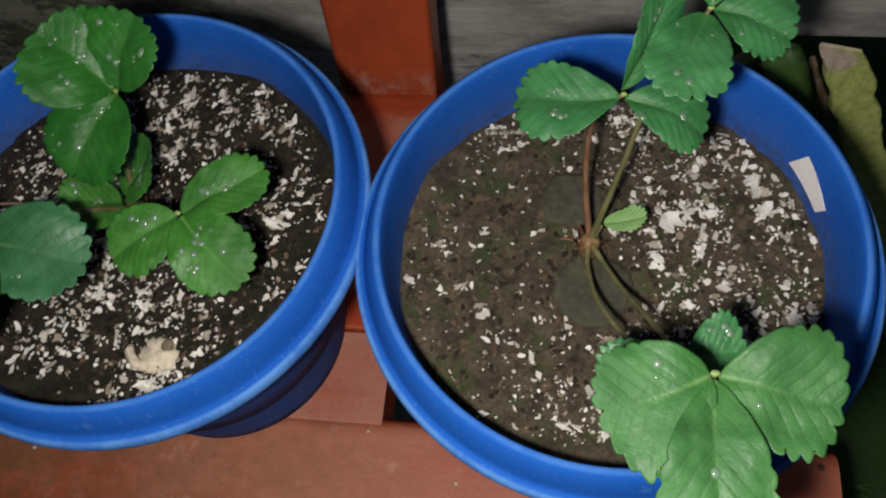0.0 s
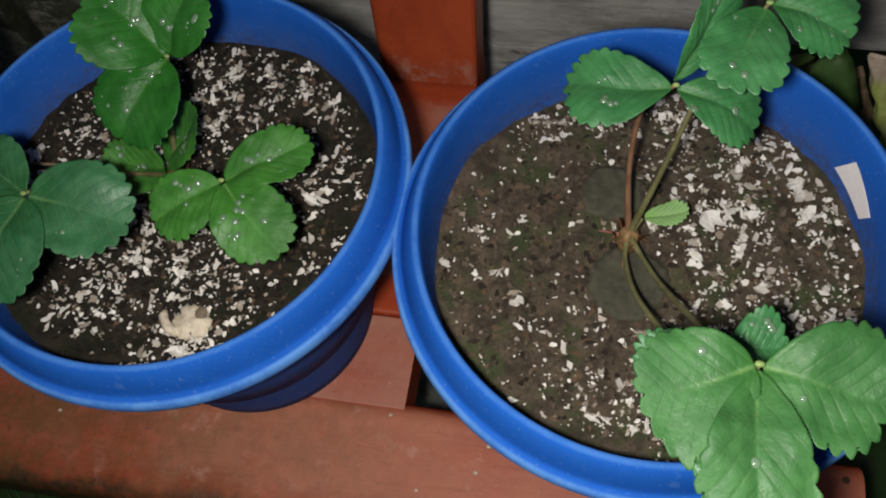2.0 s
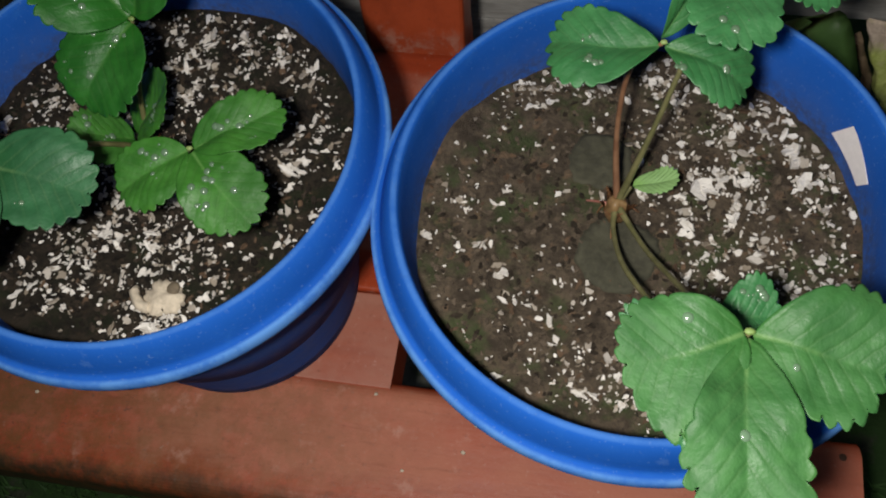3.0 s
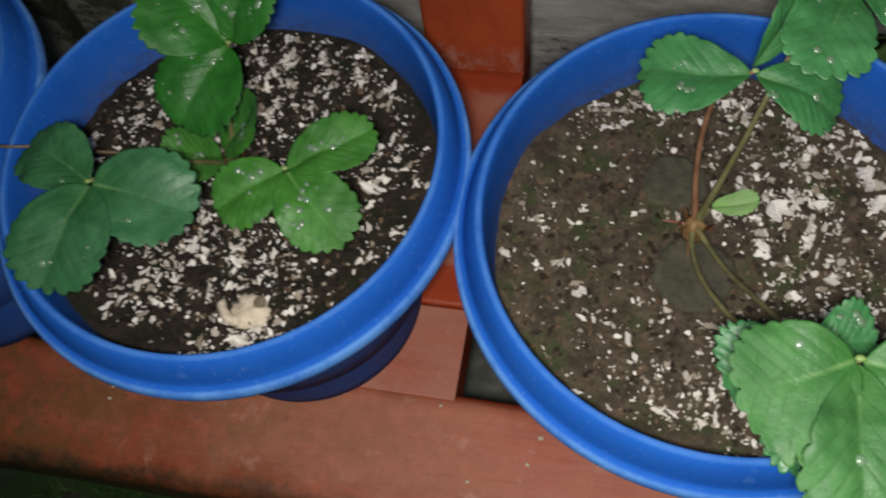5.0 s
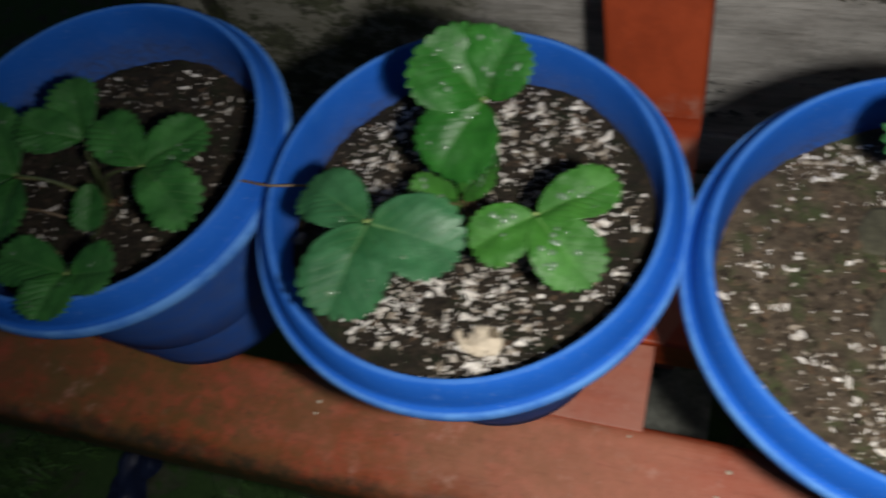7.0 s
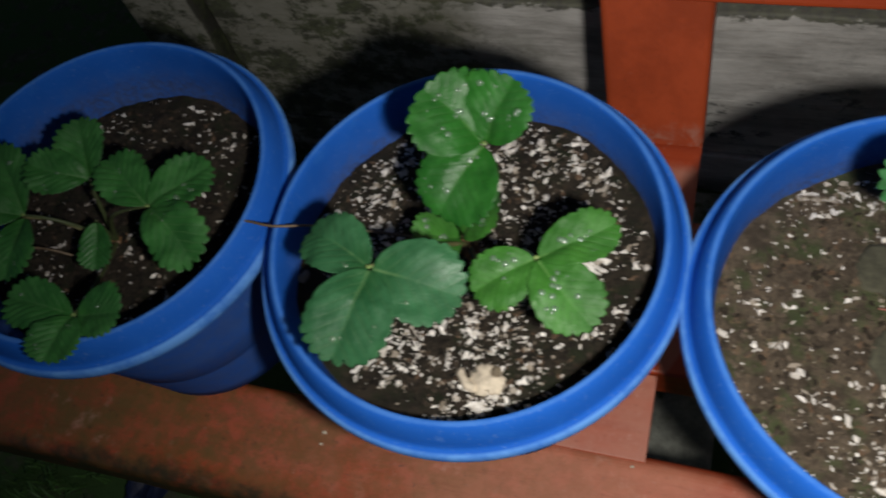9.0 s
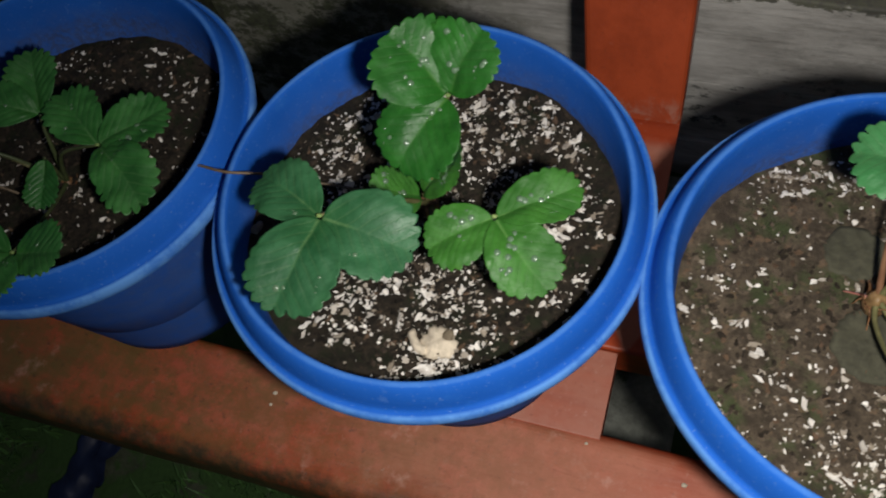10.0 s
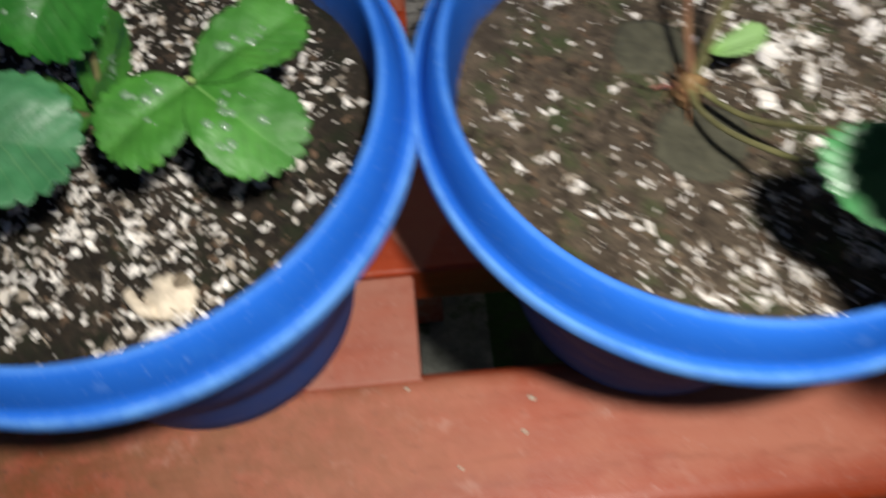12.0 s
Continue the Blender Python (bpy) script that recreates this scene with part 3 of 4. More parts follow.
def soil(at, z, r, seed, lump, material, label):
    verts, faces, R, S = [], [], 62, 160
    verts.append((0, 0, soil_height(0, 0, seed, lump)))
    for i in range(1, R + 1):
        for j in range(S):
            a, rr = 2 * math.pi * j / S, r * i / R
            x, y = rr * math.cos(a), rr * math.sin(a)
            bank = max(0.0, noise.noise((math.cos(a) * 1.7 + seed * 3.1, math.sin(a) * 1.7, 5.5)) + 0.25)
            edge = (0.011 * bank - 0.002) * (max(0.0, i / R - 0.80) / 0.20) ** 1.6
            verts.append((x, y, soil_height(x, y, seed, lump) + edge))
    for j in range(S):
        faces.append((0, 1 + j, 1 + (j + 1) % S))
    for i in range(R - 1):
        for j in range(S):
            a, b = 1 + i * S + j, 1 + i * S + (j + 1) % S
            faces.append((a, a + S, b + S, b))
    me = bpy.data.meshes.new("soil")
    me.from_pydata(verts, [], faces)
    me.materials.append(material)
    me.polygons.foreach_set("use_smooth", [True] * len(me.polygons))
    ob = new("soil", me)
    ob.matrix_world = pose(at[0], at[1], z)
    return tagged(ob, label, "soil", kind="stuff")


def chunk(rng, verts, faces, at, size, flat):
    """One thin, torn flake with a ragged outline."""
    o = len(verts)
    turn = Euler((rng.gauss(0, 0.38), rng.gauss(0, 0.38), rng.uniform(0, 6.28))).to_matrix()
    lon = rng.uniform(0.95, 1.6)
    top = rng.randint(6, 10) if size > 0.0022 else 5
    out = [rng.uniform(0.42, 1.3) for _ in range(top)]
    bend, at = rng.uniform(-0.5, 0.5), Vector(at)
    for zz, rr in ((-0.5, 0.9), (0.5, 0.88)):
        for i in range(top):
            a = 6.283 * i / top
            q = rr * out[i] * rng.uniform(0.92, 1.08)
            x, y = q * math.cos(a) * lon, q * math.sin(a) / lon
            verts.append(at + turn @ (Vector((x, y, (zz + rng.uniform(-0.3, 0.3)) * flat + bend * x * x * 0.4)) * size * 0.5))
    faces.append(tuple(o + i for i in range(top))[::-1])
    verts.append(at + turn @ Vector((rng.uniform(-0.15, 0.15), rng.uniform(-0.1, 0.1), 0.5 * flat)) * size * 0.5)
    for i in range(top):
        k = (i + 1) % top
        faces.append((o + i, o + k, o + top + k, o + top + i))
        faces.append((o + top + i, o + top + k, o + 2 * top))


def grains(at, z, r, seed, lump, count, density, label, sizes=(0.0017, 0.0072)):
    rng = random.Random(seed)
    verts, faces, n, tries = [], [], 0, 0

    def drop(x, y, s):
        chunk(rng, verts, faces, (x, y, soil_height(x, y, seed, lump) + 0.0005 + s * 0.12), s, 0.26)

    while n < count and tries < count * 40:
        tries += 1
        a, q = rng.uniform(0, 6.2832), r * math.sqrt(rng.random())
        x, y = q * math.cos(a), q * math.sin(a)
        if q > r * 0.965:
            continue
        patch = 0.55 + 0.9 * noise.noise((x * 45 + seed, y * 45, 7))
        if rng.random() > density(x, y) * max(0.05, patch) * 1.6:
            continue
        if n % 5 < 2:
            s = sizes[0] + (sizes[1] - sizes[0]) * rng.random() ** 2.1
            drop(x, y, s)
            # pieces broken off lie round the larger flakes
            for _ in range(rng.randint(0, 3) if s > 0.0035 else 0):
                w, d = rng.uniform(0, 6.28), s * rng.uniform(0.4, 0.9)
                u, v = x + d * math.cos(w), y + d * math.sin(w)
                if math.hypot(u, v) < r * 0.965:
                    drop(u, v, s * rng.uniform(0.3, 0.75))
        else:
            drop(x, y, rng.uniform(0.0008, 0.0030))
        n += 1
    ob = stuff_mesh("perlite", verts, faces, PERLITE)
    ob.matrix_world = pose(at[0], at[1], z)
    return tagged(ob, label, "perlite")


def on_dead_leaf(x, y):
    return min(math.hypot(x + 0.0212, y - 0.0414) / 0.0180, math.hypot(x + 0.0082, y + 0.0156) / 0.0220) < 0.92 + 0.5 * noise.noise((x * 160, y * 160, 4))


def crumbs(at, z, r, seed, lump, count, material, label):
    rng = random.Random(seed + 90)
    verts, faces = [], []
    for _ in range(count):
        a, q = rng.uniform(0, 6.2832), r * 0.97 * math.sqrt(rng.random())
        x, y = q * math.cos(a), q * math.sin(a)
        if at is RIGHT and on_dead_leaf(x, y):
            continue
        s = 0.0010 + 0.0040 * rng.random() ** 2.5
        chunk(rng, verts, faces, (x, y, soil_height(x, y, seed, lump) + 0.1 * s), s, 0.8)
    ob = stuff_mesh("soil_crumbs", verts, faces, material)
    ob.matrix_world = pose(at[0], at[1], z)
    return tagged(ob, label, "soil crumbs")


def chips(at, z, r, seed, lump, count, label):
    rng = random.Random(seed + 50)
    verts, faces = [], []
    for _ in range(count):
        a, q = rng.uniform(0, 6.2832), r * 0.97 * math.sqrt(rng.random())
        x, y = q * math.cos(a), q * math.sin(a)
        if at is RIGHT and on_dead_leaf(x, y):
            continue
        s = rng.uniform(0.0015, 0.0055)
        chunk(rng, verts, faces, (x, y, soil_height(x, y, seed, lump)), s, 0.45)
    ob = stuff_mesh("bark_chips", verts, faces, BARK)
    ob.matrix_world = pose(at[0], at[1], z)
    return tagged(ob, label, "bark chips")


MID, RIGHT, LEFT = (-0.2584, 0.2855, 0.4005), (0.0182, 0.2756, 0.4005), (-0.5335, 0.2880, 0.4005)
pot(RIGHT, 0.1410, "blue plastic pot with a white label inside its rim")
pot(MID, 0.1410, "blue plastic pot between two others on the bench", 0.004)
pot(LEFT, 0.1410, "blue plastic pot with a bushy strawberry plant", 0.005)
ZM, ZR, ZL = 0.5755, 0.5715, 0.5620
soil(RIGHT, ZR, 0.1205, 3, 0.7, SOIL_BROWN, "compact brown potting soil, part bare, in pot")
soil(MID, ZM, 0.1210, 11, 1.0, SOIL_DARK, "dark crumbly potting soil in pot")
soil(LEFT, ZL, 0.1175, 23, 1.0, SOIL_DARK, "dark damp potting soil in pot")


def dens_right(x, y):
    d = 0.24 + 0.74 * min(1, max(0, (x + 0.005) / 0.045)) + 0.75 * min(1, max(0, (-y - 0.035) / 0.04)) * min(1, max(0, (x + 0.06) / 0.05))
    d += 0.45 * min(1, max(0, (y - 0.06) / 0.03))
    for cx, cy, q in ((-0.022, 0.041, 0.021), (-0.008, -0.016, 0.025)):
        if (x - cx) ** 2 + (y - cy) ** 2 < q * q:
            d *= 0.03
    return min(1, d)


def dens_mid(x, y):
    d = 0.75
    d += 1.2 * max(0, 1 - math.hypot(x - 0.012, y + 0.065) / 0.075)
    d *= min(1, max(0.12, (x + 0.085 + max(0, y) * 0.5) / 0.05)) if y < -0.03 else 1
    d *= 0.25 if math.hypot(x - 0.085, y + 0.055) < 0.032 else 1
    d *= 0.4 if math.hypot(x, y) > 0.112 else 1
    return min(1, d)


def dens_left(x, y):
    return 0.55 if y > 0.02 else 0.38


grains(RIGHT, ZR, 0.1205, 3, 0.7, 1800, dens_right, "white perlite grains scattered on brown soil")
grains(MID, ZM, 0.1210, 11, 1.0, 2500, dens_mid, "white perlite grains thickly strewn on soil")
grains(LEFT, ZL, 0.1175, 23, 1.0, 620, dens_left, "white perlite grains on dark soil", (0.0013, 0.0056))
crumbs(RIGHT, ZR, 0.1205, 3, 0.7, 2600, CRUMB_BROWN, "loose crumbs of brown soil")
crumbs(MID, ZM, 0.1210, 11, 1.0, 3600, CRUMB_DARK, "loose crumbs of dark damp soil")
crumbs(LEFT, ZL, 0.1175, 23, 1.0, 2600, CRUMB_DARK, "loose crumbs of dark soil")
chips(RIGHT, ZR, 0.1205, 3, 0.7, 260, "small brown bark crumbs in compact soil")
chips(MID, ZM, 0.1210, 11, 1.0, 260, "small brown bark crumbs in dark soil")
chips(LEFT, ZL, 0.1175, 23, 1.0, 80, "small dark bark crumbs in soil")


# ---------------------------------------------------------------- strawberry plants
VEINS = 8.0


def leaflet(name, base, tip, width, roll, material, parent, seed, cup=0.10, droop=0.08, tooth=0.07, order=0, pleat=0.0007, shape=(0.5, 2.0), lop=None):
    """One toothed leaflet: wedge-shaped or rounded at the base, the blade swelling between its sunk side veins, edges waved."""
    rng = random.Random(seed)
    base, tip = Vector(base), Vector(tip)
    axis = tip - base
    L = axis.length
    ex = axis.normalized()
    up = Vector((0.02, -0.10, 1.0))
    ey = up.cross(ex).normalized()
    ez = ex.cross(ey).normalized()
    if roll:
        q = Matrix.Rotation(radians(roll), 3, ex)
        ey, ez = q @ ey, q @ ez
    K, teeth, per = 20, 23, 7
    S = teeth * per
    o1, o2 = rng.uniform(0, 50), rng.uniform(0, 50)
    verts, uvs, faces = [], [], []
    pb, qt = shape
    peak = (pb / (pb + 0.5 * qt)) ** (1 / qt)
    most = peak ** pb * (1 - peak ** qt) ** 0.5
    lop = rng.uniform(-0.10, 0.10) if lop is None else lop
    rib_bend = rng.uniform(-0.05, 0.05)

    def place(x, y):
        u, w = x / L, y / width
        side = abs(w)
        z = cup * width * side * 1.6 - droop * L * (u - 0.1) ** 2 - 0.22 * width * max(0, side - 0.28) ** 1.5
        ph = (u - side * 0.95 + 0.35 * side * side + 0.03 * noise.noise((x * 90, y * 90, o2))) * VEINS
        swell = abs(math.sin(math.pi * ph)) ** 0.6 * min(1, side * 7) * max(0.0, 1 - (side / 0.52) ** 3)
        z += pleat * swell * (0.75 + 0.6 * noise.noise((x * 60, y * 60, o1)))
        z -= 0.0011 * math.exp(-(side / 0.07) ** 2) * max(0.15, 1 - u)
        z += 0.0034 * noise.noise((x * 42 + o1, y * 42, o2)) + 0.0022 * noise.noise((x * 105, y * 105 + o1, o2)) * side * 2
        z += 0.0030 * order * min(1, max(0, u) * 3)
        return base + ex * x + ey * (y + rib_bend * L * math.sin(math.pi * min(1, max(0, u)))) + ez * z

    bite = [rng.uniform(0.55, 1.35) for _ in range(teeth + 1)]

    def smooth_rim(c, s):
        x = 0.5 + 0.5 * c
        y = 0.5 * x ** pb * max(0.0, 1 - x ** qt) ** 0.5 / most
        return x, math.copysign(y, s) * (1 + math.copysign(lop, s))

    def rim(i):
        th = 2 * math.pi * i / S
        c, s = math.cos(th), math.sin(th)
        x, y = smooth_rim(c, s)
        ph = (i % per) / per
        saw = (ph / 0.66 if ph < 0.66 else (1 - ph) / 0.34) if s >= 0 else (ph / 0.34 if ph < 0.34 else (1 - ph) / 0.66)
        amp = tooth * bite[i // per] * min(1, max(0, (c + 0.35) / 0.4))
        k = 1 - amp * (1 - saw ** 0.7)
        return (0.5 + (x - 0.5) * k) * L, y * k * width

    centre = (0.5 * L, 0.0)
    verts.append(place(*centre)), uvs.append((0.5, 0.5))
    for r in range(1, K + 1):
        for i in range(S):
            f = (r / K) ** 0.85
            if r < K - 1:
                # inner rings follow the smooth outline
                x, y = smooth_rim(math.cos(2 * math.pi * i / S), math.sin(2 * math.pi * i / S))
                x, y = (0.5 + (x - 0.5) * 0.95) * L, y * 0.95 * width
            else:
                x, y = rim(i)
            x, y = centre[0] + (x - centre[0]) * f, y * f
            verts.append(place(x, y))
            uvs.append((x / L, y / width + 0.5))
    for i in range(S):
        faces.append((0, 1 + i, 1 + (i + 1) % S))
    for r in range(K - 1):
        for i in range(S):
            a, b = 1 + r * S + i, 1 + r * S + (i + 1) % S
            faces.append((a, a + S, b + S, b))
    # a thin underside closes the blade
    n = len(verts)
    verts += [v - ez * 0.00035 for v in verts]
    uvs += uvs[:n]
    faces += [tuple(n + i for i in reversed(f)) for f in faces]
    for i in range(S):
        a, b = 1 + (K - 1) * S + i, 1 + (K - 1) * S + (i + 1) % S
        faces.append((a, n + a, n + b, b))
    me = bpy.data.meshes.new(name)
    me.from_pydata([tuple(v) for v in verts], [], faces)
    layer = me.uv_layers.new(name="UVMap")
    idx = np.empty(len(me.loops), dtype=np.int32)
    me.loops.foreach_get("vertex_index", idx)
    layer.data.foreach_set("uv", np.array(uvs, dtype=np.float32)[idx].ravel())
    me.polygons.foreach_set("use_smooth", [True] * len(me.polygons))
    me.materials.append(material)
    ob = new(name, me)
    ob.parent = parent
    return place, L


def drops(place, L, width, count, rng, verts, faces):
    """Flattened water beads on a leaflet."""
    th = q = 0.0
    for n in range(count):
        if n % 3 == 0:
            th, q = rng.uniform(0, 6.283), math.sqrt(rng.random()) * 0.80
        else:
            th, q = th + rng.gauss(0, 0.22), min(0.88, abs(q + rng.gauss(0, 0.10)))
        x, y = L * (0.5 + 0.46 * q * math.cos(th)), width * 0.44 * q * math.sin(th)
        r = rng.choice((0.0004, 0.0005, 0.0007, 0.0009, 0.0013, 0.0019))
        p = place(x, y)
        n = (place(x + 0.001, y) - p).cross(place(x, y + 0.001) - p).normalized()
        a = n.orthogonal().normalized()
        b = n.cross(a)
        o = len(verts)
        for lv in range(3):
            w = lv * math.pi / 6
            for i in range(8):
                t = 6.2832 * i / 8
                verts.append(tuple(p + (a * math.cos(t) + b * math.sin(t)) * r * math.cos(w) + n * (r * 0.45 * math.sin(w) + 0.0001)))
        verts.append(tuple(p + n * (r * 0.45 + 0.0001)))
        for lv in range(2):
            for i in range(8):
                k = (i + 1) % 8
                faces.append((o + lv * 8 + i, o + lv * 8 + k, o + lv * 8 + 8 + k, o + lv * 8 + 8 + i))
        for i in range(8):
            faces.append((o + 16 + i, o + 16 + (i + 1) % 8, o + 24))


def strawberry(crown_at, leaves, label, seed, wet, tooth, pleat, shape):
    plant = empty("strawberry_plant")
    tagged(plant, label, "strawberry plant", "strawberry plants in blue pots")
    rng = random.Random(seed)
    bm = bmesh.new()
    bmesh.ops.create_icosphere(bm, subdivisions=3, radius=1)
    for v in bm.verts:
        k = 1 + 0.35 * noise.noise(v.co * 2.3 + Vector((seed, 0, 0)))
        v.co = Vector(crown_at) + Vector((v.co.x * 0.0062 * k, v.co.y * 0.0062 * k, v.co.z * 0.012 * k - 0.006))
    crown = part("crown", bm, CROWN, plant, "reddish-brown scaly crown", True)
    for k in range(6):
        a = k * 1.05 + rng.uniform(-0.3, 0.3)
        out, up = Vector((math.cos(a), math.sin(a), 0)), Vector((0, 0, 1))
        across, h = out.cross(up), rng.uniform(0.010, 0.016)
        verts, n = [], 7
        for i in range(n + 1):
            t = i / n
            mid = Vector(crown_at) + out * (0.0052 + 0.0045 * t * t) + up * (h * t - 0.008)
            w = 0.0030 * (1 - t) ** 0.6
            verts += [mid - across * w, mid + out * 0.0009, mid + across * w]
        scale = raw(verts, [(i * 3 + j, i * 3 + j + 1, i * 3 + j + 4, i * 3 + j + 3) for i in range(n) for j in range(2)])
        bmesh.ops.solidify(scale, geom=scale.faces[:], thickness=0.0003)
        part("scale", scale, SCALE, crown, "dry papery brown scale" if k == 0 else "", True)
    for k in range(4):
        a = k * 1.6 + rng.uniform(-0.5, 0.5)
        out = Vector((math.cos(a), math.sin(a), 0))
        c = Vector(crown_at)
        way = [c + Vector((0, 0, -0.004)), c + out * 0.007 + Vector((0, 0, -0.006)), c + out * rng.uniform(0.011, 0.016) + Vector((0.002, -0.001, -0.016))]
        part("rootlet", tube(way, [0.0008, 0.0006, 0.0003], 5), SCALE, crown, "", True)
    wv, wf = [], []
    for way, stem, mat, blades in leaves:
        joint = way[-1]
        st = part("stalk", tube(way, [0.0021] + [0.0014] * (len(way) - 2) + [0.0009]), stem, plant, "", True)
        if len(blades) == 3:
            knob = bmesh.new()
            bmesh.ops.create_icosphere(knob, subdivisions=2, radius=1)
            for v in knob.verts:
                k = 1 + 0.3 * noise.noise(v.co * 1.8 + Vector((seed, 0, 0)))
                v.co = Vector(joint) + Vector((v.co.x * 0.0017 * k, v.co.y * 0.0013 * k, v.co.z * 0.0010 * k + 0.0004))
            part("leaf_joint", knob, JOINT, st, "pale green joint", True)
        for n, (tip, width, roll, *more) in enumerate(blades):
            cup, droop, lop = (*more, None)[:3] if more else (0.10, 0.08, None)
            seed += 1
            j, t = Vector(joint), Vector(tip)
            place, L = leaflet("leaflet", j + (t - j).normalized() * 0.0015, t, width, roll, mat, st, seed, cup, droop, tooth, n, pleat, shape if lop is None else (0.5, 2.2), lop)
            drops(place, L, width, int(wet * rng.uniform(0.5, 1.3) * (0.35 if mat in (LEAF_BLUE, LEAF_LIGHT) else 1)) if width > 0.02 else 0, rng, wv, wf)
    if wv:
        tagged(stuff_mesh("dew", wv, wf, WATER, plant, True), "clear water beads on leaves")


CR = (0.007, 0.282, 0.588)
strawberry(CR, [
    ([CR, (0.002, 0.304, 0.625), (0.004, 0.312, 0.668), (0.015, 0.304, 0.695)], STEM_RED, LEAF_COOL,
     [((-0.036, 0.307, 0.689), 0.043, 0), ((0.054, 0.292, 0.681), 0.036, 0), ((0.032, 0.348, 0.726), 0.028, 50)]),
    ([CR, (0.019, 0.298, 0.640), (0.033, 0.322, 0.690), (0.052, 0.341, 0.711)], STEM_GREEN, LEAF_COOL,
     [((0.035, 0.290, 0.714), 0.040, 0), ((0.088, 0.326, 0.706), 0.039, 0), ((0.061, 0.382, 0.726), 0.042, 0)]),
    ([CR, (0.006, 0.266, 0.590), (0.012, 0.235, 0.610), (0.030, 0.197, 0.642), (0.0405, 0.166, 0.690), (0.042, 0.161, 0.735)], STEM_GREEN, LEAF_LIGHT,
     [((0.0020, 0.1450, 0.737), 0.050, 0, 0.04, 0.08, -0.16), ((0.084, 0.152, 0.735), 0.048, 0, 0.04, 0.08), ((0.044, 0.098, 0.729), 0.040, 0, 0.08, 0.08)]),
    ([CR, (0.016, 0.265, 0.592), (0.024, 0.246, 0.605), (0.034, 0.214, 0.642), (0.040, 0.184, 0.680)], STEM_GREEN, LEAF_COOL,
     [((0.0085, 0.1705, 0.671), 0.040, 0), ((0.036, 0.135, 0.668), 0.026, 35), ((0.0660, 0.1880, 0.681), 0.034, 0)]),
    ([CR, (0.010, 0.284, 0.594), (0.013, 0.287, 0.599)], STEM_GREEN, LEAF_PALE, [((0.034, 0.286, 0.616), 0.0155, 0)]),
], "young strawberry plant with pale glossy leaves on long stalks", 100, 9, 0.125, 0.00034, (0.72, 2.6))

stub = part("root", tube([(0.006, 0.283, 0.584), (0.000, 0.285, 0.583), (-0.009, 0.288, 0.578)], [0.0010, 0.0008, 0.0005], 6), PINK, None, "", True)
tagged(stub, "short pink root beside a strawberry crown", "root")
CM = (-0.260, 0.290, 0.588)
strawberry(CM, [
    ([CM, (-0.246, 0.270, 0.600), (-0.222, 0.254, 0.628), (-0.202, 0.255, 0.653)], STEM_DEEP, LEAF,
     [((-0.236, 0.231, 0.646), 0.039, 0), ((-0.164, 0.222, 0.641), 0.041, 0), ((-0.160, 0.283, 0.651), 0.033, 0)]),
    ([CM, (-0.267, 0.272, 0.620), (-0.278, 0.246, 0.655), (-0.289, 0.226, 0.673)], STEM_GREEN, LEAF_BLUE,
     [((-0.338, 0.248, 0.666), 0.039, 0), ((-0.233, 0.219, 0.666), 0.051, 0), ((-0.299, 0.170, 0.661), 0.054, 0)]),
    ([CM, (-0.254, 0.300, 0.625), (-0.247, 0.312, 0.655), (-0.243, 0.315, 0.672)], STEM_GREEN, LEAF_DARK,
     [((-0.279, 0.331, 0.701), 0.060, 0), ((-0.226, 0.342, 0.701), 0.052, 0), ((-0.264, 0.275, 0.648), 0.056, 0)]),
    ([CM, (-0.261, 0.290, 0.596), (-0.262, 0.289, 0.601)], STEM_GREEN, LEAF,
     [((-0.240, 0.308, 0.635), 0.040, -15), ((-0.289, 0.274, 0.624), 0.037, 0)]),
], "strawberry plant with broad wet toothed leaves", 200, 15, 0.100, 0.00032, (0.50, 2.1))

CL = (-0.541, 0.268, 0.560)
strawberry(CL, [
    ([CL, (-0.522, 0.270, 0.600), (-0.488, 0.275, 0.613)], STEM_DEEP, LEAF_OLD,
     [((-0.533, 0.306, 0.623), 0.042, 0), ((-0.451, 0.315, 0.613), 0.044, 0), ((-0.435, 0.236, 0.608), 0.045, 0)]),
    ([CL, (-0.538, 0.266, 0.592), (-0.534, 0.265, 0.599)], STEM_DEEP, LEAF_OLD, [((-0.524, 0.229, 0.593), 0.027, 0)]),
    ([CL, (-0.560, 0.260, 0.600), (-0.583, 0.255, 0.613)], STEM_DEEP, LEAF_OLD,
     [((-0.622, 0.300, 0.633), 0.038, 0), ((-0.577, 0.204, 0.608), 0.037, 0), ((-0.628, 0.248, 0.618), 0.033, 0)]),
    ([CL, (-0.541, 0.282, 0.600), (-0.542, 0.290, 0.614)], STEM_DEEP, LEAF_OLD,
     [((-0.562, 0.330, 0.634), 0.041, 0), ((-0.588, 0.289, 0.629), 0.038, 0)]),
    ([CL, (-0.519, 0.228, 0.588), (-0.501, 0.186, 0.619)], STEM_DEEP, LEAF_OLD,
     [((-0.554, 0.188, 0.628), 0.038, 0), ((-0.463, 0.192, 0.623), 0.041, 0), ((-0.501, 0.148, 0.623), 0.042, 0)]),
], "bushy strawberry plant with dark green leaves", 300, 7, 0.14, 0.00070, (0.60, 2.2))


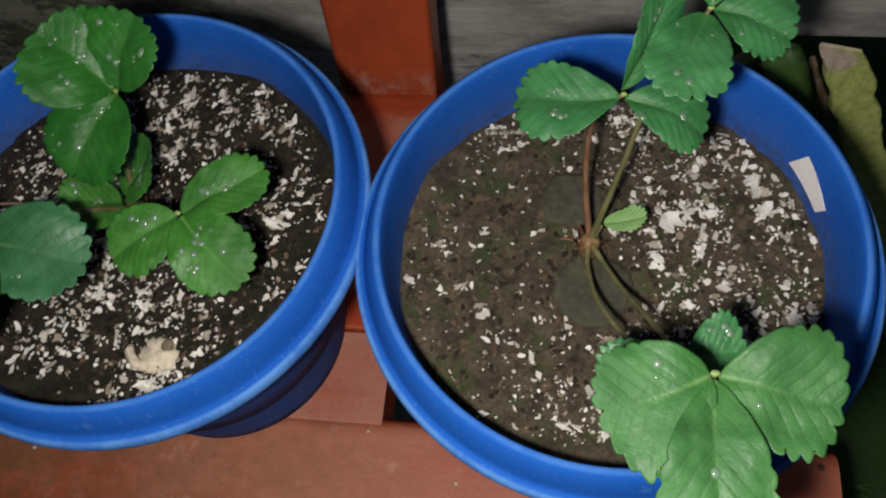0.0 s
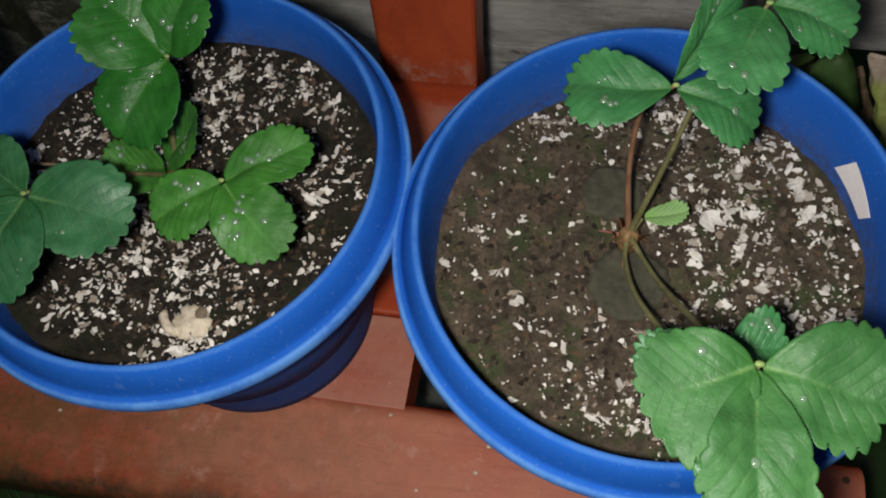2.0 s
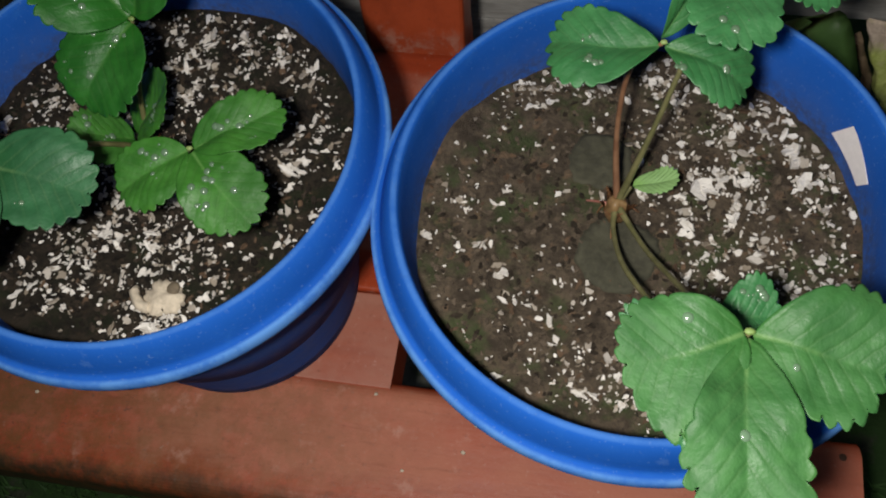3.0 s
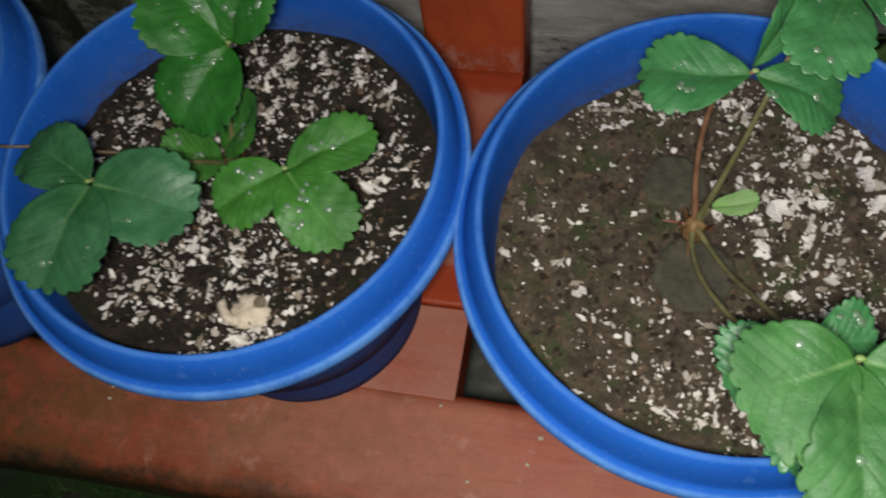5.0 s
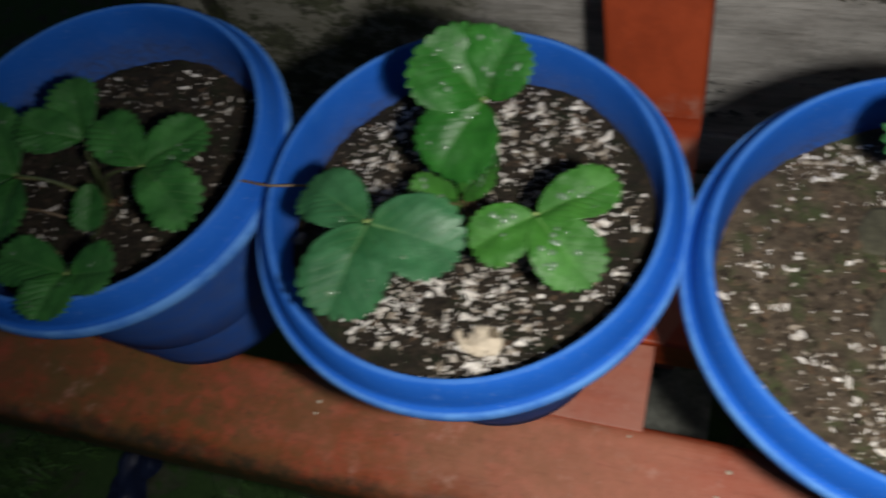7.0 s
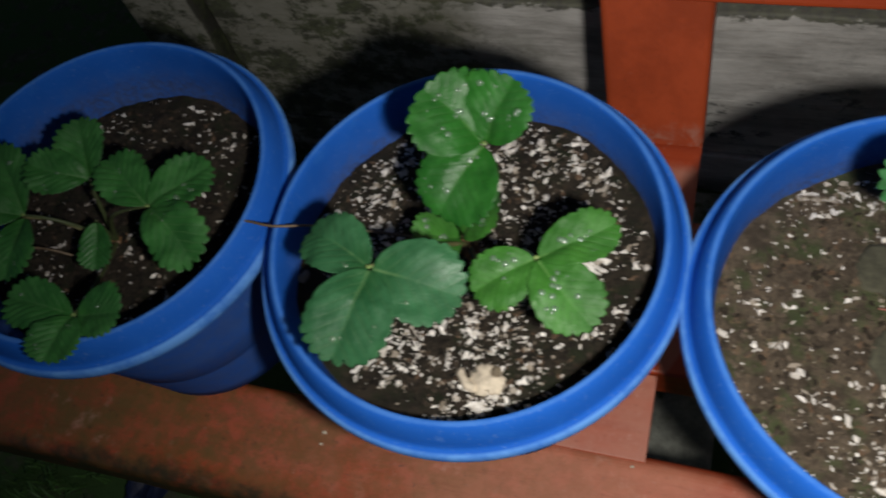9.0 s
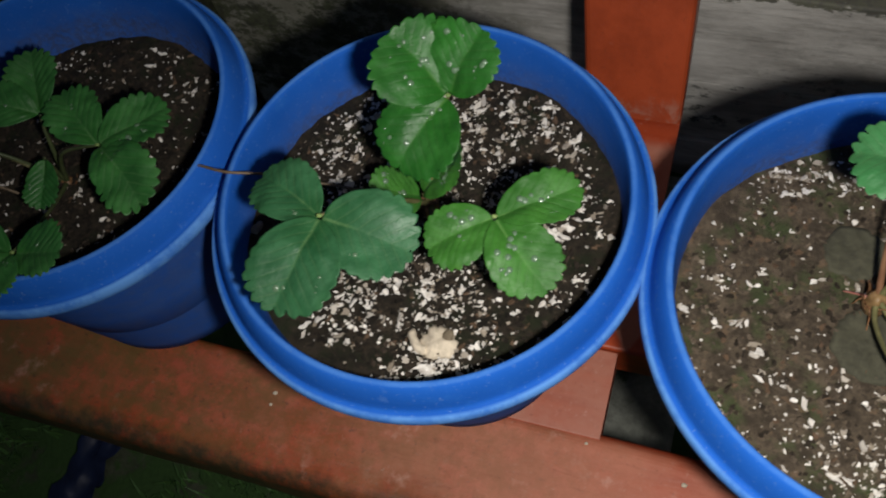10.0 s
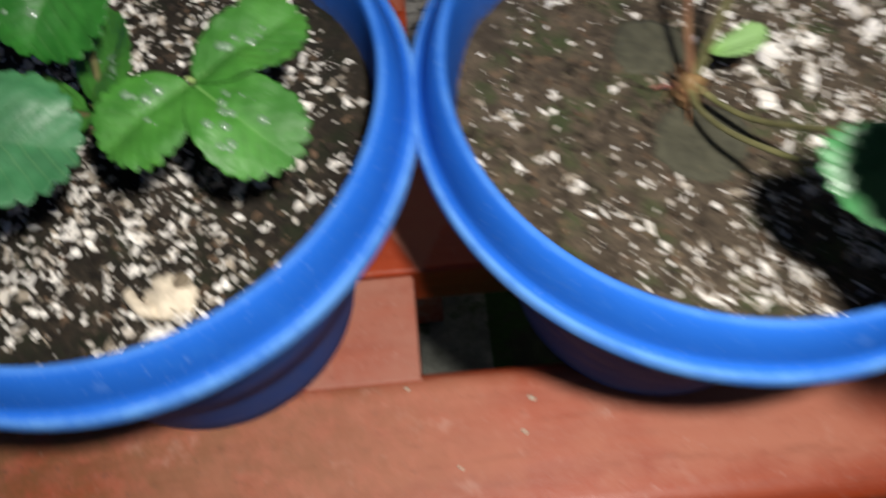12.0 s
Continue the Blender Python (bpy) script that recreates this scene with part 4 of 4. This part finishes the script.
# ---------------------------------------------------------------- small things
def dead_leaf(at, r, seed, label):
    """A flat, rotting leaf that follows the lumps of the soil beneath it."""
    verts, faces, S, R = [], [], 48, 7
    for k in range(R + 1):
        for i in range(S):
            a = 6.2832 * i / S
            q = r * k / R * (1 + 0.14 * noise.noise((math.cos(a) * 2 + seed, math.sin(a) * 2, 0)) + 0.10 * noise.noise((math.cos(a) * 9, math.sin(a) * 9, seed)))
            x, y = at[0] + q * math.cos(a) * 0.95, at[1] + q * math.sin(a)
            verts.append((x, y, at[2] + soil_height(x - RIGHT[0], y - RIGHT[1], 3, 0.7) + (0.0010 if k < R - 1 else 0.0014) + 0.0005 * noise.noise((x * 150, y * 150, seed))))
    for k in range(R):
        for i in range(S):
            n = (i + 1) % S
            faces.append((k * S + i, (k + 1) * S + i, (k + 1) * S + n, k * S + n))
    n = len(verts)
    verts += [(x, y, z - 0.003) for x, y, z in verts[-S:]]
    for i in range(S):
        k = (i + 1) % S
        faces.append((R * S + i, n + i, n + k, R * S + k))
    bm = raw(verts, faces)
    bmesh.ops.remove_doubles(bm, verts=bm.verts, dist=1e-6)
    tagged(part("dead_leaf", bm, DEAD, None, "", True), label, "dead leaf", "dead leaves on the soil")


dead_leaf((-0.003, 0.317, ZR), 0.0185, 1, "dark rotting round leaf flat on the soil")
dead_leaf((0.010, 0.260, ZR), 0.0225, 5, "dark rotting round leaf flat beneath stalks")


def shell_fragment():
    """A cream fragment, broken at the edge, with a round hollow."""
    verts, faces, R, S = [], [], 8, 44
    c = (-0.2305, 0.2028)
    hx, hy = 0.0052, 0.0058
    for i in range(R + 1):
        for j in range(S):
            a = 6.2832 * j / S
            q = 0.0106 * i / R * (1 + 0.30 * noise.noise((math.cos(a) * 1.6, math.sin(a) * 1.6, 9.3)) + 0.22 * noise.noise((math.cos(a) * 5, math.sin(a) * 5, 1)))
            x, y = q * math.cos(a) * 0.98, q * math.sin(a) * 1.05
            z = 0.0068 - 0.0045 * (i / R) ** 2 + 0.0014 * noise.noise((x * 160, y * 160, 2))
            z -= 0.0034 * math.exp(-((x - hx) ** 2 + (y - hy) ** 2) / 0.0026 ** 2)
            verts.append((c[0] + x, c[1] + y, ZM + z))
    for i in range(R):
        for j in range(S):
            k = (j + 1) % S
            faces.append((i * S + j, (i + 1) * S + j, (i + 1) * S + k, i * S + k))
    n = len(verts)
    verts += [(x, y, ZM - 0.002) for x, y, z in verts[-S:]]
    for j in range(S):
        k = (j + 1) % S
        faces.append((R * S + j, n + j, n + k, R * S + k))
    faces.append(tuple(n + j for j in range(S))[::-1])
    bm = raw(verts, faces)
    bmesh.ops.remove_doubles(bm, verts=bm.verts, dist=1e-6)
    shell = tagged(part("shell_fragment", bm, SHELL, None, "", True), "broken cream shell fragment lying on potting soil", "shell fragment")
    spot = bmesh.new()
    bmesh.ops.create_icosphere(spot, subdivisions=3, radius=1)
    for v in spot.verts:
        q = 1 + 0.15 * noise.noise(v.co * 2)
        v.co = Vector((c[0] + hx + v.co.x * 0.0036 * q, c[1] + hy + v.co.y * 0.0046 * q, ZM + 0.0040 + v.co.z * 0.0021))
    part("hollow", spot, HOLLOW, shell, "round grey-brown hollow", True)
    # a broken arm of the shell curls away from the body
    arm = [(c[0] + x, c[1] + y, ZM + z) for x, y, z in ((-0.0060, -0.0060, 0.0026), (-0.0105, -0.0052, 0.0034), (-0.0150, -0.0005, 0.0036), (-0.0168, 0.0025, 0.0026), (-0.0172, 0.0060, 0.0012))]
    part("lip", tube(arm, [0.0036, 0.0034, 0.0026, 0.0030, 0.0010], 6), SHELL, shell, "jagged pale lip", True)


shell_fragment()


def flakes():
    """The larger single flakes of perlite in the right-hand soil."""
    rng = random.Random(77)
    for x, y, s in ((0.054, 0.305, 0.013), (0.034, 0.315, 0.009), (0.100, 0.333, 0.012), (0.105, 0.328, 0.010), (0.046, 0.278, 0.0115), (0.105, 0.313, 0.011),
                    (0.074, 0.310, 0.010), (0.116, 0.246, 0.0135), (0.021, 0.298, 0.008), (-0.180, 0.290, 0.012), (-0.174, 0.296, 0.010), (-0.230, 0.382, 0.0085),
                    (0.099, 0.345, 0.009), (0.083, 0.266, 0.008), (0.070, 0.288, 0.008), (-0.366, 0.302, 0.009), (-0.363, 0.306, 0.007)):
        verts, faces = [], []
        for _ in range(3):
            chunk(rng, verts, faces, (x + rng.uniform(-0.3, 0.3) * s, y + rng.uniform(-0.25, 0.25) * s, (ZR if x > -0.12 else ZM) + 0.0016), s * rng.uniform(0.6, 0.95), 0.4)
        bm = raw(verts, faces)
        tagged(part("perlite_flake", bm, PERLITE), "large pale perlite flake lying on soil", "perlite flake", "large perlite flakes")


flakes()


def label_card():
    """A four-cornered sticker that follows the curved wall."""
    def at(u, v, off):
        a = radians((32.8 * (1 - v) + 28.9 * v) * (1 - u) + (17.4 * (1 - v) + 15.3 * v) * u)
        z = (0.5835 * (1 - v) + 0.6005 * v) * (1 - u) + (0.5790 * (1 - v) + 0.5880 * v) * u
        r = (0.1199 + (z - 0.5725) * 0.125) * 0.1410 / 0.1415 - off
        return (RIGHT[0] + r * math.cos(a), RIGHT[1] + r * math.sin(a), z)

    verts, faces, n = [], [], 10
    for i in range(n + 1):
        for v, off in ((0, 0.0008), (1, 0.0008), (1, -0.0006), (0, -0.0006)):
            verts.append(at(i / n, v, off))
    for i in range(n):
        for j in range(4):
            k = (j + 1) % 4
            faces.append((i * 4 + j, i * 4 + k, i * 4 + 4 + k, i * 4 + 4 + j))
    faces += [(3, 2, 1, 0), tuple(n * 4 + j for j in range(4))]
    bm = raw(verts, faces)
    bmesh.ops.recalc_face_normals(bm, faces=bm.faces)
    tagged(part("sticker", bm, CARD), "blank white sticker inside a blue pot's rim", "sticker")


label_card()

twig = part("dry_runner", tube([(-0.440, 0.282, 0.566), (-0.430, 0.278, 0.590), (-0.410, 0.272, 0.616), (-0.384, 0.268, 0.622), (-0.362, 0.277, 0.612), (-0.346, 0.284, 0.598), (-0.331, 0.290, 0.589), (-0.297, 0.291, 0.586), (-0.264, 0.290, 0.583)],
                               [0.0008, 0.0009, 0.0009, 0.001, 0.001, 0.001, 0.0011, 0.0012, 0.0012], 6), TWIG, None, "", True)
tagged(twig, "thin dry brown runner crossing from pot to pot", "runner")
for k, pts in enumerate((((-0.584, 0.254, 0.611), (-0.563, 0.259, 0.602), (-0.545, 0.263, 0.575)), ((-0.588, 0.240, 0.590), (-0.569, 0.243, 0.584), (-0.550, 0.247, 0.562)))):
    s = part("old_stalk", tube(pts, [0.0009, 0.001, 0.001], 6), TWIG if k else STEM_GREEN, None, "", True)
    tagged(s, "pale leafless stalk lying over dark soil" if k else "thin green leafless stalk over dark soil", "stalk")


def broken_board():
    """A mossy, broken board leaning behind the bench's end, a splinter beside it."""
    a, b = Vector((0.204, 0.525, 0.472)), Vector((0.420, 0.470, -0.012))
    L = (b - a).length
    ex = (b - a).normalized()
    ey = Vector((-0.1, -0.80, 0.60)).cross(ex).normalized()
    m = Matrix((ex, ey, ex.cross(ey))).transposed().to_4x4()
    m.translation = a
    board = None
    for name, y0, y1, x0, x1, mat in (("broken_board", -0.0185, 0.0140, 0.0, L, MOSSY), ("splinter", -0.0275, -0.0215, 0.004, 0.085, TWIG)):
        bm = plank(x0, x1, y0, y1, -0.007, 0.007, 0.003, 60, 0.003, 9.0)
        for v in bm.verts:
            f = max(0.0, 1 - v.co.x / 0.045)
            v.co.x += f * (1.5 * max(0.0, v.co.y + 0.007) + 0.7 * max(0.0, -0.011 - v.co.y) - 0.010 * noise.noise((v.co.y * 110, v.co.z * 40, 3)))
            v.co.y += 0.0035 * noise.noise((v.co.x * 45, 0, y0 * 90)) + 0.0012 * noise.noise((v.co.x * 190, 2, y0 * 90))
        bmesh.ops.transform(bm, matrix=m, verts=bm.verts)
        ob = part(name, bm, mat, board, "" if board is None else "split brown splinter")
        board = board or tagged(ob, "broken board grown over with yellow-green moss", "board")


broken_board()


def strap_leaves():
    plant = empty("strap_leaf_plant", (0.15, 0.52, 0))
    tagged(plant, "long strap-leaved plant growing behind the bench", "plant")
    for k, (way, w) in enumerate(((((0.16, 0.60, 0.0), (0.125, 0.54, 0.38), (0.135, 0.480, 0.51), (0.168, 0.452, 0.46), (0.215, 0.42, 0.33)), 0.036),
                                  (((0.18, 0.60, 0.0), (0.16, 0.57, 0.25), (0.165, 0.53, 0.38), (0.19, 0.50, 0.39), (0.23, 0.46, 0.30)), 0.024))):
        pts = [Vector(p) for p in way]
        verts, faces, N = [], [], 28
        for i in range(N + 1):
            s = i / N * (len(pts) - 1)
            j = min(int(s), len(pts) - 2)
            t = s - j
            p0, p1, p2, p3 = pts[max(j - 1, 0)], pts[j], pts[j + 1], pts[min(j + 2, len(pts) - 1)]
            p = 0.5 * ((2 * p1) + (p2 - p0) * t + (2 * p0 - 5 * p1 + 4 * p2 - p3) * t * t + (3 * p1 - p0 - 3 * p2 + p3) * t ** 3)
            d = (p2 - p1).normalized()
            side = d.cross(Vector((0.1, -0.5, 1))).normalized()
            n = side.cross(d).normalized()
            ww = w * (0.55 + 0.45 * math.sin(math.pi * min(1, i / N + 0.15))) * (1 if i < N - 6 else (N - i + 0.4) / 6.4)
            for q, hgt in ((-0.5, 0.0035), (-0.25, 0.001), (0, -0.002), (0.25, 0.001), (0.5, 0.0035)):
                verts.append(p + side * ww * q + n * hgt)
        for i in range(N):
            for c in range(4):
                a = i * 5 + c
                faces.append((a, a + 1, a + 6, a + 5))
        bm = raw([v - Vector((0.15, 0.52, 0)) for v in verts], faces)
        bmesh.ops.solidify(bm, geom=bm.faces[:], thickness=0.0008)
        part("blade", bm, BLADE, plant, "", True)


strap_leaves()


def grass():
    rng = random.Random(5)
    verts, faces = [], []
    for _ in range(16000):
        x, y = rng.uniform(-1.1, 0.75), rng.uniform(-0.15, 0.72)
        if noise.noise((x * 5, y * 5, 9)) < -0.02 + (0.28 if -0.2 < x < 0.2 and y > 0.15 else 0.0):
            continue
        h, a, lean = rng.uniform(0.010, 0.040), rng.uniform(0, 6.283), rng.uniform(0.2, 0.9)
        d, s = Vector((math.cos(a), math.sin(a), 0)), Vector((-math.sin(a), math.cos(a), 0)) * rng.uniform(0.001, 0.0024)
        p = Vector((x, y, -0.012))
        m, t = p + d * h * lean * 0.35 + Vector((0, 0, h * 0.6)), p + d * h * lean + Vector((0, 0, h))
        o = len(verts)
        verts += [p - s, p + s, m - s * 0.8, m + s * 0.8, t]
        faces += [(o, o + 1, o + 3, o + 2), (o + 2, o + 3, o + 4)]
    tagged(stuff_mesh("grass", verts, faces, GRASS), "short dark green grass and weeds on damp ground", "grass")


grass()


def rock(at, size, seed, material, name, label, category):
    bm = bmesh.new()
    bmesh.ops.create_icosphere(bm, subdivisions=4, radius=1)
    for v in bm.verts:
        k = 1 + 0.35 * noise.noise(v.co * 1.5 + Vector((seed, 0, 0))) + 0.08 * noise.noise(v.co * 6)
        v.co = Vector(at) + Vector((v.co.x * size[0] * k, v.co.y * size[1] * k, v.co.z * size[2] * k))
    tagged(part(name, bm, material, None, "", True), label, category)


rock((-0.372, 0.251, ZM + 0.002), (0.0045, 0.0075, 0.0045), 8, PEBBLE, "pebble", "small grey pebble half sunk at soil edge", "pebble")
slab = part("concrete_slab", plank(-0.47, -0.062, 0.262, 0.700, -0.040, 0.024, 0.006, 40, 0.004, 8.0), SLAB)
tagged(slab, "grey mossy concrete slab on the ground beneath bench", "slab")
rock((0.115, 0.180, 0.004), (0.060, 0.045, 0.025), 3, STONE, "stone", "flat grey stone on the ground before the bench", "stone")


def scrap(at, size, turn, material, label, category, seed):
    """A crumpled piece of thin plastic."""
    verts, faces, n, m = [], [], 16, 8
    c, s = math.cos(turn), math.sin(turn)
    for i in range(n + 1):
        for j in range(m + 1):
            x, y = size[0] * (i / n - 0.5), size[1] * (j / m - 0.5)
            q = 1 + 0.25 * noise.noise((i * 0.5, j * 0.5, seed))
            verts.append((at[0] + (x * c - y * s) * q, at[1] + (x * s + y * c) * q, at[2] + 0.018 * (0.6 + noise.noise((x * 40, y * 55, seed)))))
    for i in range(n):
        for j in range(m):
            a = i * (m + 1) + j
            faces.append((a, a + 1, a + m + 2, a + m + 1))
    bm = raw(verts, faces)
    bmesh.ops.solidify(bm, geom=bm.faces[:], thickness=0.0012)
    tagged(part("plastic_scrap", bm, material, None, "", True), label, category)


scrap((0.200, 0.165, -0.004), (0.10, 0.035), 1.2, SCRAP, "crumpled pale blue plastic scrap on the ground", "plastic scrap", 1.0)
scrap((-0.775, 0.148, -0.004), (0.16, 0.06), 1.5, NAVY, "crumpled dark blue plastic sheet on the grass", "plastic sheet", 6.0)
